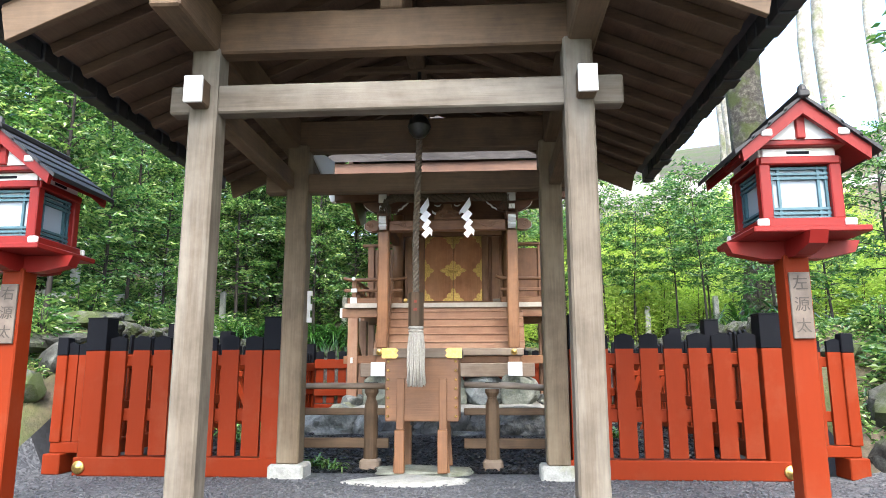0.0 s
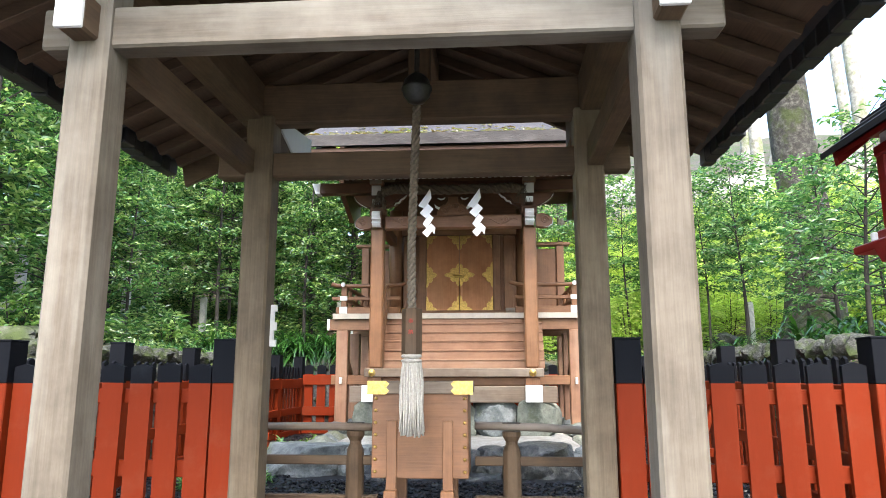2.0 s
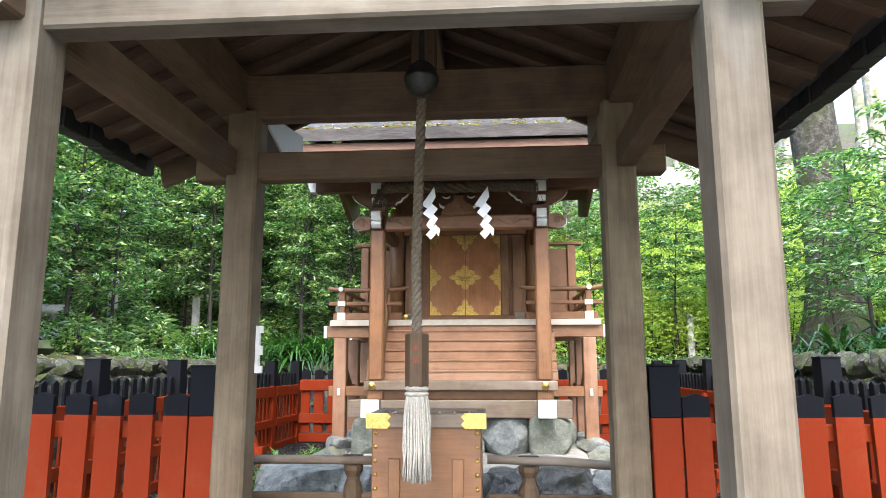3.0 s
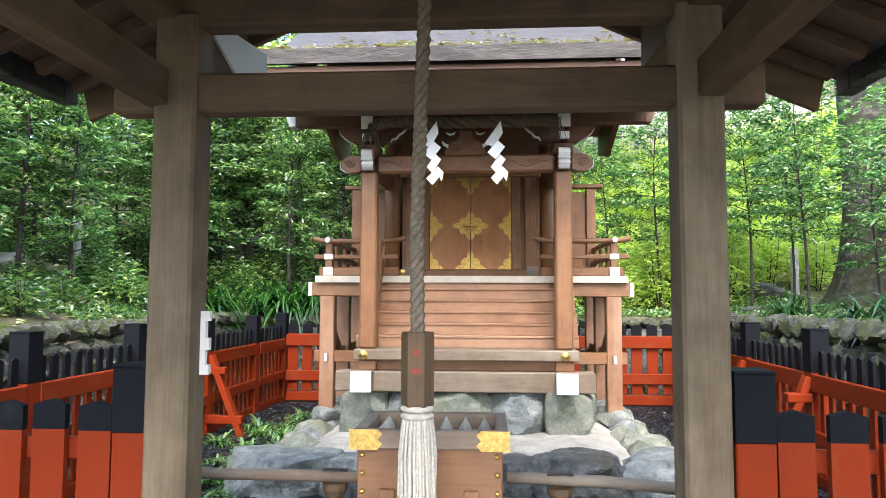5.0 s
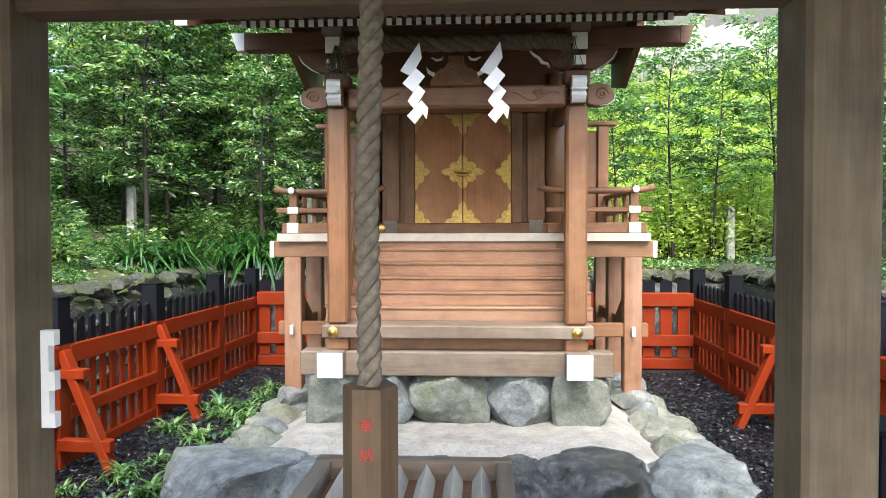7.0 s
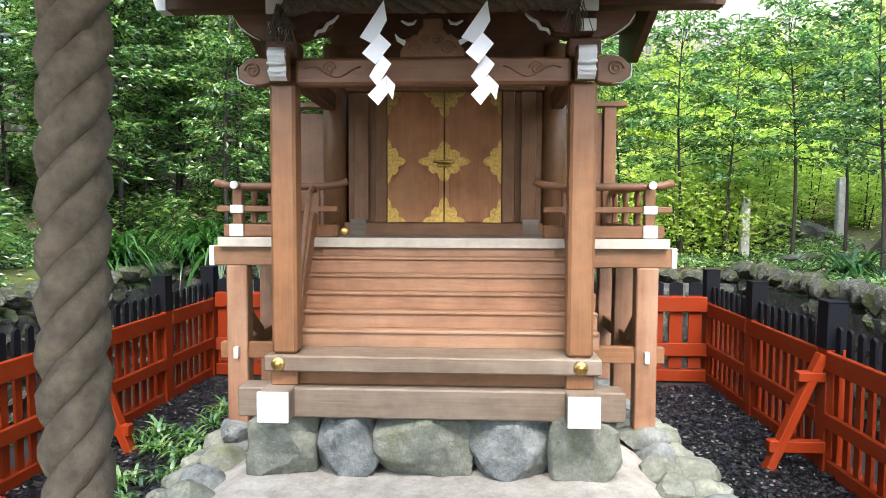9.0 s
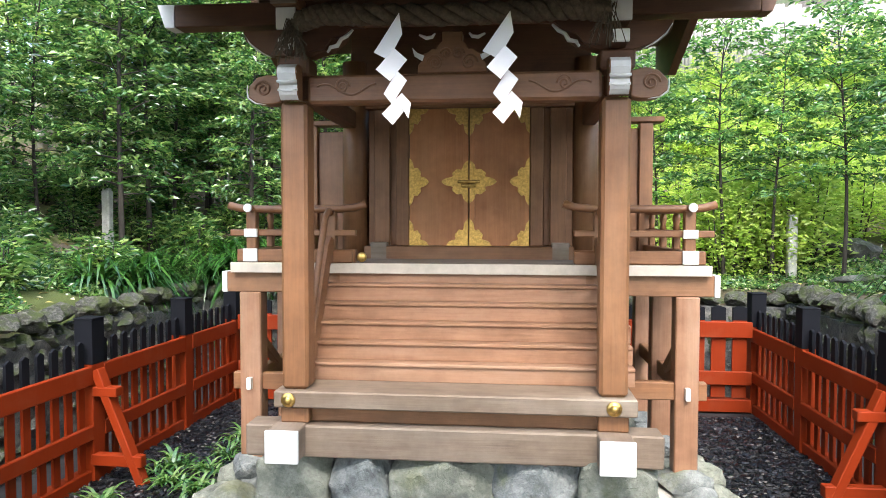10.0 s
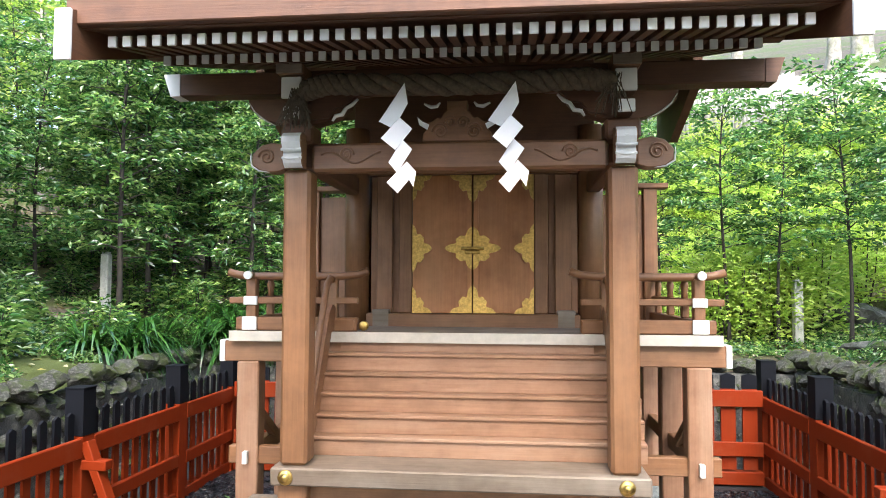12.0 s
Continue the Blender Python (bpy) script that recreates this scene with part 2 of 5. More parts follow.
nt.links.new(ramp(nt, vor.outputs["Color"], (0.1, (0.004, 0.0045, 0.005)), (0.9, (0.014, 0.015, 0.017))), b.inputs["Base Color"])
bumped(nt, b, vor.outputs["Distance"], -0.8, 0.03)
# fine grey gravel of the approach
GRAVEL, nt, b = shader("grey_gravel", 0.75)
v = coords(nt, (1, 1, 1), True)
vor = node(nt, "ShaderNodeTexVoronoi", Scale=55.0)
nt.links.new(v, vor.inputs["Vector"])
c = ramp(nt, vor.outputs["Color"], (0.1, (0.022, 0.024, 0.029)), (0.5, (0.055, 0.06, 0.068)), (0.9, (0.13, 0.137, 0.145)))
c = mixed(nt, 0.5, c, ramp(nt, noisy(nt, v, 1.5, 5), (0.35, (0.6, 0.6, 0.6)), (0.65, (1.1, 1.1, 1.1))), "MULTIPLY")
nt.links.new(c, b.inputs["Base Color"])
bumped(nt, b, vor.outputs["Distance"], -0.8, 0.02)

# ---- mesh helpers ----
LEVEL = [0.0]   # level of the terrace on which the parts that follow are built
PLACE = {}   # where each thing's or part's own origin lies in the world


def thing(name, loc, label, category, group="", kind=""):
    ob = new(name)
    ob.location = loc
    ob.empty_display_size = 0.1
    PLACE[ob] = Vector(loc)
    return tagged(ob, label, category, group, kind)


def mesh_of(bm, mats, smooth=False):
    me = bpy.data.meshes.new("m")
    bm.to_mesh(me)
    bm.free()
    for m in mats if isinstance(mats, (list, tuple)) else [mats]:
        me.materials.append(m)
    if smooth:
        me.polygons.foreach_set("use_smooth", [True] * len(me.polygons))
    return me


def rough_stone(me):
    """Keeps the chipped edges of a stone crisp."""
    me.set_sharp_from_angle(angle=radians(24))
    return me


def hang(ob, parent):
    if parent is not None:
        ob.parent = parent
        ob.matrix_parent_inverse = Matrix.Translation(-PLACE[parent])
    return ob


def part(name, bm, mats, parent=None, label="", smooth=False):
    """Links a bmesh, given in world metres, as one mesh object with its origin at its middle."""
    lo = Vector([min(v.co[i] for v in bm.verts) for i in range(3)])
    hi = Vector([max(v.co[i] for v in bm.verts) for i in range(3)])
    c = (lo + hi) / 2
    for v in bm.verts:
        v.co -= c
    c.z += LEVEL[0]
    ob = new(name, mesh_of(bm, mats, smooth))
    if "rock" in [m.name.split("_")[-1] for m in ob.data.materials]:
        rough_stone(ob.data)
    ob.location = c
    PLACE[ob] = c
    if label:
        ob["label"] = label
    return hang(ob, parent)


def piece(name, me, loc, parent, turn=(0, 0, 0), scale=(1, 1, 1)):
    ob = new(name, me)
    loc = Vector(loc) + Vector((0, 0, LEVEL[0]))
    ob.location, ob.rotation_euler, ob.scale = loc, turn, scale
    PLACE[ob] = Vector(loc)
    return hang(ob, parent)


def bx(x0, x1, y0, y1, z0, z1, b=0.006):
    bm = bmesh.new()
    bmesh.ops.create_cube(bm, size=1)
    bmesh.ops.scale(bm, vec=(x1 - x0, y1 - y0, z1 - z0), verts=bm.verts)
    if b:
        b = min(b, 0.3 * min(x1 - x0, y1 - y0, z1 - z0))
        bmesh.ops.bevel(bm, geom=bm.edges[:], offset=b, segments=1, affect="EDGES")
    bmesh.ops.translate(bm, vec=((x0 + x1) / 2, (y0 + y1) / 2, (z0 + z1) / 2), verts=bm.verts)
    return bm


def join(*bms):
    out = bms[0]
    for other in bms[1:]:
        me = bpy.data.meshes.new("t")
        other.to_mesh(me)
        other.free()
        out.from_mesh(me)
        bpy.data.meshes.remove(me)
    return out


def beam(p, q, w, h, b=0.006, up=(0, 0, 1)):
    """A bar of w x h from p to q."""
    p, q = Vector(p), Vector(q)
    d = q - p
    bm = bx(-w / 2, w / 2, -d.length / 2, d.length / 2, -h / 2, h / 2, b)
    y = d.normalized()
    x = y.cross(Vector(up)).normalized()
    z = x.cross(y)
    m = Matrix((x, y, z)).transposed().to_4x4()
    m.translation = (p + q) / 2
    bm.transform(m)
    return bm


def prism(points, axis, a, c, b=0.0):
    """A plate with the given outline, in the plane across the axis, from a to c along it."""
    bm = bmesh.new()
    def at(u, v, w):
        return {"x": (w, u, v), "y": (u, w, v), "z": (u, v, w)}[axis]
    lo = [bm.verts.new(at(u, v, a)) for u, v in points]
    hi = [bm.verts.new(at(u, v, c)) for u, v in points]
    n = len(points)
    for i in range(n):
        bm.faces.new((lo[i], lo[(i + 1) % n], hi[(i + 1) % n], hi[i]))
    bm.faces.new(lo[::-1])
    bm.faces.new(hi)
    bmesh.ops.recalc_face_normals(bm, faces=bm.faces)
    if b:
        bmesh.ops.bevel(bm, geom=bm.edges[:], offset=b, segments=1, affect="EDGES")
    return bm


def tube(points, radii, seg=10, cap=True, bm=None):
    bm = bm or bmesh.new()
    pts = [Vector(p) for p in points]
    rings = []
    side = Vector((1, 0, 0))
    for i, p in enumerate(pts):
        d = (pts[min(i + 1, len(pts) - 1)] - pts[max(i - 1, 0)]).normalized()
        side = side - d * side.dot(d)
        if side.length < 0.05:
            side = d.orthogonal()
        side.normalize()
        up = d.cross(side)
        r = float(radii[i] if isinstance(radii, (list, tuple)) else radii)
        rings.append([bm.verts.new(p + r * (math.cos(2 * math.pi * k / seg) * side + math.sin(2 * math.pi * k / seg) * up)) for k in range(seg)])
    for a, c in zip(rings, rings[1:]):
        for k in range(seg):
            bm.faces.new((a[k], a[(k + 1) % seg], c[(k + 1) % seg], c[k]))
    if cap:
        bm.faces.new(rings[0][::-1])
        bm.faces.new(rings[-1])
    return bm


def lathe(profile, loc, seg=20, axis="z"):
    """A turned body from (radius, height) pairs."""
    bm = bmesh.new()
    rings = []
    for r, h in profile:
        ring = []
        for k in range(seg):
            a = 2 * math.pi * k / seg
            u, v = max(r, 0.0004) * math.cos(a), max(r, 0.0004) * math.sin(a)
            ring.append(bm.verts.new({"z": (u, v, h), "y": (u, -h, v), "x": (h, u, v)}[axis]))
        rings.append(ring)
    for a, c in zip(rings, rings[1:]):
        for k in range(seg):
            bm.faces.new((a[k], a[(k + 1) % seg], c[(k + 1) % seg], c[k]))
    bm.faces.new(rings[0][::-1])
    bm.faces.new(rings[-1])
    bmesh.ops.recalc_face_normals(bm, faces=bm.faces)
    bmesh.ops.translate(bm, vec=loc, verts=bm.verts)
    return bm


def twist(points, r, j, strands=3, turns_per_m=9.0, seg=7, swell=0.62):
    """One strand, number j, of a rope laid round a line of points."""
    bm = bmesh.new()
    pts = [Vector(p) for p in points]
    total = sum((a - c).length for a, c in zip(pts, pts[1:]))
    n = max(8, int(total * turns_per_m * 8))
    dense = []
    for i in range(n + 1):
        u = i / n * (len(pts) - 1)
        k = min(int(u), len(pts) - 2)
        dense.append(pts[k].lerp(pts[k + 1], u - k))
    d = (pts[-1] - pts[0]).normalized()
    s = d.orthogonal().normalized()
    t = d.cross(s)
    line = []
    for i, p in enumerate(dense):
        a = 2 * math.pi * (i / n * total * turns_per_m + j / strands)
        line.append(p + r * 0.55 * (math.cos(a) * s + math.sin(a) * t))
    return tube(line, r * swell, seg, True, bm)


def rock(loc, size, seed, power=3.2, rough=0.16, sub=4, flat=0.0, cut=0.72):
    """A rounded, blocky boulder of about that size, uneven all over."""
    bm = bmesh.new()
    bmesh.ops.create_icosphere(bm, subdivisions=sub, radius=1)
    o = Vector((seed * 3.7, seed * 1.3, seed * 7.1))
    rr = random.Random(int(seed * 1000))
    cuts = [(Vector((rr.uniform(-1, 1), rr.uniform(-1, 1), rr.uniform(-1, 1))).normalized(), rr.uniform(cut, 1.04)) for _ in range(15)]
    for v in bm.verts:
        n = v.co.normalized()
        k = (abs(n.x) ** power + abs(n.y) ** power + abs(n.z) ** power) ** (-1 / power)
        for plane, far in cuts:
            a = n.dot(plane)
            if a > 0.05:
                k = min(k, far / a)
        k *= 1 + rough * 0.7 * noise.noise(n * 1.3 + o) + rough * 0.5 * noise.noise(n * 3.4 + o) + rough * 0.3 * abs(noise.noise(n * 7.5 + o))
        v.co = Vector((n.x * size[0] / 2, n.y * size[1] / 2, n.z * size[2] / 2)) * k
        if flat and v.co.z > size[2] / 2 * flat:
            v.co.z = size[2] / 2 * flat + (v.co.z - size[2] / 2 * flat) * 0.2
    bmesh.ops.translate(bm, vec=loc, verts=bm.verts)
    return bm


def lettering(name, text, loc, size, mat, parent, turn=(90, 0, 0)):
    cu = bpy.data.curves.new("t", "FONT")
    cu.body, cu.size, cu.extrude, cu.align_x, cu.align_y = text, size, 0.0008, "CENTER", "CENTER"
    tmp = bpy.data.objects.new("t", cu)
    me = bpy.data.meshes.new_from_object(tmp)
    bpy.data.objects.remove(tmp)
    me.materials.clear()
    me.materials.append(mat)
    return piece(name, me, loc, parent, [radians(a) for a in turn])


# ---- ground ----
def smooth(a, b, x):
    t = min(1, max(0, (x - a) / (b - a)))
    return t * t * (3 - 2 * t)


def height(x, y):
    """The lie of the land: a level court and enclosure, with a wooded bank behind the stone walls."""
    dx = max(0, abs(x) - 3.28)
    dy = max(0, y - 12.75)
    d = math.hypot(dx, dy)
    on = smooth(5.2, 7.4, y) if x < 0 else smooth(5.6, 7.6, y)
    up = smooth(0, 0.13, d) * 1.23 * on
    slope = 0.28 if x < 0 else 0.08 + 0.36 * smooth(13, 18.5, y)
    up += slope * min(d, 30) * (on * 0.85 + 0.15) * (1 if y > -4 else 0.4)
    up += 0.12 * noise.noise(Vector((x * 0.6, y * 0.6, 0))) * smooth(0.2, 2.0, d)
    up -= 0.045 * min(8, max(0, 4.6 - y))
    return up + (0.16 if d == 0 else 0) * smooth(6.3, 7.6, y)


def build_ground():
    far_ = [8, 10, 13, 17, 22, 30, 45, 70, 120, 250, 500]
    near = list(np.arange(-7, 7.01, 0.14))
    xs = [-v for v in far_[::-1]] + near + far_
    ys = [-500, -250, -120, -60, -30, -18, -12, -8, -6] + list(np.arange(-5, 20, 0.16)) + [20.5, 21.5, 23, 26, 30, 40, 60, 120, 250, 500]
    verts = [(x, y, height(x, y)) for y in ys for x in xs]
    w = len(xs)
    faces = [(j * w + i, j * w + i + 1, (j + 1) * w + i + 1, (j + 1) * w + i) for j in range(len(ys) - 1) for i in range(w - 1)]
    me = bpy.data.meshes.new("ground")
    me.from_pydata(verts, [], faces)
    for m in (EARTH, GRAVEL, DARK_BED):
        me.materials.append(m)
    for p in me.polygons:
        p.use_smooth = True
        c = p.center
        p.material_index = 1 if (c.y < 12.7 and abs(c.x) < (3.3 if c.y > 5.9 else 3.7) and c.z < 0.25) else 0
        if c.y > 6.05 and c.y < 12.7 and abs(c.x) < 3.3 and c.z < 0.3:
            p.material_index = 2
    ob = new("ground", me)
    tagged(ob, "grey gravel court running up into a mossy woodland bank", "ground", kind="structure")


build_ground()


def pebbles(name, label, count, spots, size, mat, seed):
    """Loose stones strewn over rectangles, as one piece of stuff."""
    rng = np.random.default_rng(seed)
    t = (1 + 5 ** 0.5) / 2
    ico = np.array([(-1, t, 0), (1, t, 0), (-1, -t, 0), (1, -t, 0), (0, -1, t), (0, 1, t), (0, -1, -t), (0, 1, -t), (t, 0, -1), (t, 0, 1), (-t, 0, -1), (-t, 0, 1)]) / 1.9
    tri = np.array([(0, 11, 5), (0, 5, 1), (0, 1, 7), (0, 7, 10), (0, 10, 11), (1, 5, 9), (5, 11, 4), (11, 10, 2), (10, 7, 6), (7, 1, 8), (3, 9, 4), (3, 4, 2), (3, 2, 6), (3, 6, 8), (3, 8, 9), (4, 9, 5), (2, 4, 11), (6, 2, 10), (8, 6, 7), (9, 8, 1)])
    area = np.array([(b - a) * (d - c) for a, b, c, d in spots])
    pick = rng.choice(len(spots), count, p=area / area.sum())
    verts, faces = [], []
    for i, k in enumerate(pick):
        a, b_, c_, d_ = spots[k]
        x, y = rng.uniform(a, b_), rng.uniform(c_, d_)
        s = rng.uniform(*size)
        ang = rng.uniform(0, 6.28)
        p = ico * s * np.array([1, rng.uniform(0.5, 0.9), rng.uniform(0.3, 0.6)]) * (1 + rng.uniform(-0.28, 0.28, (12, 1)))
        ca, sa = math.cos(ang), math.sin(ang)
        q = np.column_stack((p[:, 0] * ca - p[:, 1] * sa + x, p[:, 0] * sa + p[:, 1] * ca + y, p[:, 2] + height(x, y) + s * 0.25))
        verts.append(q)
        faces.append(tri + 12 * i)
    me = bpy.data.meshes.new(name)
    me.from_pydata(np.concatenate(verts).tolist(), [], np.concatenate(faces).tolist())
    me.materials.append(mat)
    tagged(new(name, me), label, "gravel", kind="stuff")


pebbles("black_pebbles", "glossy black river pebbles covering the enclosure floor", 19000,
        [(1.45, 2.58, 6.2, 11.8), (-2.6, -1.35, 6.2, 11.8), (-1.4, 1.5, 6.05, 7.5)], (0.013, 0.036), PEBBLE, 3)
pebbles("court_gravel", "loose grey gravel in front of the fence", 9000, [(-3.4, 3.4, 3.0, 5.75)], (0.008, 0.018), COURT_STONE, 4)

# ---- worship hall: four posts under a gabled roof ----
hall = thing("worship_hall", (0, 5, 0), "open timber worship hall of weathered grey-brown wood with a gabled roof", "shrine hall")
HX, HF, HB = (-1.147, 1.07), 4.06, 5.83
MID = -0.04
for x in HX:
    for y in (HF, HB):
        px, hw = (1.033 if x > 0 else -1.069, 0.089) if y > 5 else (x - (0.033 if x > 0 else -0.01), 0.083)
        part("post", bx(px - hw, px + hw, y - hw, y + hw, 0.10, 2.70, 0.014), (REARPOST if y > 5 else POSTW)["z"], hall)
        part("post_base", bx(px - 0.14, px + 0.14, y - 0.14, y + 0.14, -0.06, 0.105, 0.018), STONE, hall, "pale cut granite post base")
    # tie along the side, its nose capped in white in front
    part("side_tie", bx(x - 0.052, x + 0.052, 3.875, 6.01, 2.31, 2.465, 0.01), HALL["y"], hall)
    part("nose_cap", bx(x - 0.054, x + 0.054, 3.855, 3.877, 2.308, 2.467, 0.004), WHITE, hall, "white painted beam end")
    part("side_plate", bx(x - 0.085, x + 0.085, 3.46, 6.56, 2.672, 2.93, 0.012), HALL["y"], hall)
for y in (HF, HB):
    t0, t1, b0, b1, w_ = (2.295, 2.468, 2.665, 2.925, POSTW) if y < 5 else (2.288, 2.45, 2.65, 2.92, HALL)
    part("cross_tie", bx(HX[0] - 0.2, HX[1] + 0.22, y - 0.055, y + 0.055, t0, t1, 0.01), w_["x"], hall)
    part("cross_beam", bx(HX[0] - 0.06, HX[1] + 0.06, y - 0.06, y + 0.06, b0, b1, 0.012), HALL["x"], hall)
    part("king_strut", bx(MID - 0.07, MID + 0.07, y - 0.06, y + 0.06, b1 + 0.001, 3.30, 0.008), HALL["z"], hall)
part("ridge_beam", bx(MID - 0.07, MID + 0.07, 3.44, 6.58, 3.24, 3.40, 0.01), HALL["y"], hall)
# raking board behind a rear post, white for strong light; dark filler for its shaded part
for nm, outline, d, m in (("raking_board", [(0, 2.745), (0.47, 2.745), (0.47, 2.44), (0.38, 2.44), (0, 2.70)], 0.0, WHITE), ("filler_board", [(0, 2.695), (0.372, 2.44), (0, 2.44)], 0.012, HALL["x"])):
    bm = prism(outline, "y", d - 0.02, d + 0.02)
    bm.transform(pose(-1.02, 5.925, 0, 0, 0, 78))
    part(nm, bm, m, hall, "raking board coloured white for the light on it" if m is WHITE else "")
teeth = [(0.0, 1.21), (0.028, 1.21), (0.028, 1.25), (0.012, 1.25), (0.012, 1.31), (0.028, 1.31), (0.028, 1.36), (0.012, 1.36), (0.012, 1.43), (0.028, 1.43), (0.028, 1.47), (0.0, 1.47)]
part("notched_plate", prism([(-0.979 + (a + 0.01 if a else 0), z) for a, z in teeth], "y", 5.85, 5.875), WHITE, hall, "white notched hanging plate")
EAVE, PITCH = 1.95, 0.42


def hall_z(x):
    return 2.60 + (EAVE - abs(x - MID)) * PITCH


for s in (-1, 1):
    out_x = MID + s * EAVE
    part("roof_boarding", prism([(MID, hall_z(MID) + 0.06), (out_x, hall_z(out_x) + 0.06), (out_x, hall_z(out_x) + 0.085), (MID, hall_z(MID) + 0.085)], "y", 3.42, 6.60), SHADED_ROOF["y"], hall)
    edge = MID + s * (EAVE + 0.1)
    part("roof_covering", prism([(MID, hall_z(MID) + 0.088), (edge, hall_z(out_x) + 0.05), (edge, hall_z(out_x) + 0.17), (MID, hall_z(MID) + 0.25)], "y", 3.36, 6.67), TILE, hall, "blackened shingle roof with a ragged edge")
    for y in (3.40, 6.575):
        part("bargeboard", prism([(MID, hall_z(MID) + 0.07), (out_x - s * 0.01, hall_z(out_x) + 0.05), (out_x - s * 0.05, hall_z(out_x) - 0.13), (MID, hall_z(MID) - 0.11)], "y", y, y + 0.04, 0.003), HALL["x"], hall)
    n = 11
    for i in range(n):
        y = 3.53 + i * (6.49 - 3.53) / (n - 1)
        part("rafter", beam((MID + s * 0.05, y, hall_z(MID + s * 0.05) + 0.025), (out_x - s * 0.02, y, hall_z(out_x) + 0.027), 0.05, 0.066, 0.004), SHADED_ROOF["x"], hall)
    # ragged shingle butts along the eave
    for i in range(24):
        y = 3.42 + i * 0.134
        part("eave_shingle", bx(edge - 0.035 - 0.01 * random.random(), edge + 0.05 + 0.02 * random.random(), y, y + 0.13, hall_z(out_x) - 0.025 - 0.02 * random.random(), hall_z(out_x) + 0.10, 0.008), TILE, hall)

# bell, rope and its weight
BX, BY = -0.025, 5.53
bell = thing("suzu_bell", (BX, BY, 2.66), "dark bronze shrine bell hanging under the hall roof", "bell")
part("bell_body", lathe([(0.004, 0.0), (0.05, 0.012), (0.082, 0.055), (0.088, 0.085), (0.094, 0.09), (0.094, 0.105), (0.088, 0.11), (0.075, 0.155), (0.045, 0.185), (0.03, 0.195), (0.012, 0.2)], (BX, BY, 2.655)), IRON, bell, smooth=True)
part("hanger", tube([(BX, BY, 2.85), (BX, BY, 3.27)], 0.016, 8), IRON, bell)
part("cross_bar", bx(-0.7, 0.62, BY - 0.03, BY + 0.03, 3.22, 3.27), HALL["x"], bell)
LEVEL[0] = -0.02
BX = -0.043
pull = thing("bell_rope", (BX, BY, 0.74), "twisted hemp bell rope with wooden weight and white tassel", "bell rope")
for j in range(3):
    part("strand", twist([(BX + 0.02, BY, 2.66), (BX + 0.006, BY, 2.2), (BX - 0.006, BY, 1.8), (BX, BY, 1.40)], 0.026, j, 3, 8.5, 8, 0.52), ROPE, pull, smooth=True)
LEVEL[0] = -0.042
weight = part("weight", lathe([(0.057, 1.19), (0.059, 1.2), (0.059, 1.44), (0.057, 1.45)], (BX, BY, 0), 6), HALL["z"], pull, "six-sided wooden rope weight with red characters")
R6 = 0.059 * math.cos(math.radians(30)) + 0.002
for k, (txt, z) in enumerate((("\u5949", 1.375), ("\u7d0d", 1.315))):
    lettering("character", txt, (BX, BY - R6, z), 0.03, RED_INK, weight)
for k in range(2):
    part("binding", lathe([(0.03, 1.196 - 0.026 * k), (0.052, 1.192 - 0.026 * k), (0.06, 1.184 - 0.026 * k), (0.06, 1.178 - 0.026 * k), (0.052, 1.170 - 0.026 * k), (0.03, 1.167 - 0.026 * k)], (BX, BY, 0), 18), TASSEL, pull, smooth=True)
strands = bmesh.new()
rng = random.Random(5)
for i in range(90):
    a, r = i * 2.399963, 0.066 * math.sqrt((i + 0.5) / 90)
    x, y = BX + r * math.cos(a), BY + r * math.sin(a)
    tube([(BX + 0.72 * r * math.cos(a), BY + 0.72 * r * math.sin(a), 1.165), (BX + 0.86 * r * math.cos(a), BY + 0.86 * r * math.sin(a), 1.11), (x, y, 1.02), (x + rng.uniform(-.006, .006), y, 0.9), (x + rng.uniform(-.012, .012), y + rng.uniform(-.01, .01), 0.755 + rng.uniform(-0.02, 0.03))], 0.0065, 5, True, strands)
part("tassel", strands, TASSEL, pull, "tassel of thick white cotton cords", True)

LEVEL[0] = 0.0
# ---- offering box ----
box = thing("offering_box", (-0.03, 6.0, 0), "brown wooden offering box with brass corners and a slatted top", "offering box")
OX0, OX1, OY0, OY1, OT = -0.325, 0.265, 5.885, 6.31, 0.995
part("body", bx(OX0, OX1, OY0, OY1, 0.42, OT - 0.065, 0.006), CEDAR["x"], box)
# rims in a paler wood that stands in for sky reflected on their tops
for y in (OY0 - 0.022, OY1 - 0.028):
    part("rim", bx(OX0 - 0.025, OX1 + 0.025, y, y + 0.05, OT - 0.075, OT, 0.006), GREYED["x"], box)
for x in (OX0 - 0.022, OX1 - 0.028):
    part("rim", bx(x, x + 0.05, OY0 + 0.028, OY1 - 0.028, OT - 0.075, OT - 0.001, 0.006), GREYED["y"], box)
# slats take the pale limewash colour in place of light falling on them
for i in range(6):
    x = OX0 + 0.075 + i * (OX1 - OX0 - 0.15) / 5
    part("slat", prism([(x - 0.03, OT - 0.064), (x, OT - 0.012), (x + 0.03, OT - 0.064)], "y", OY0 + 0.02, OY1 - 0.02), LIMED, box, "slat toned pale for the light on it")
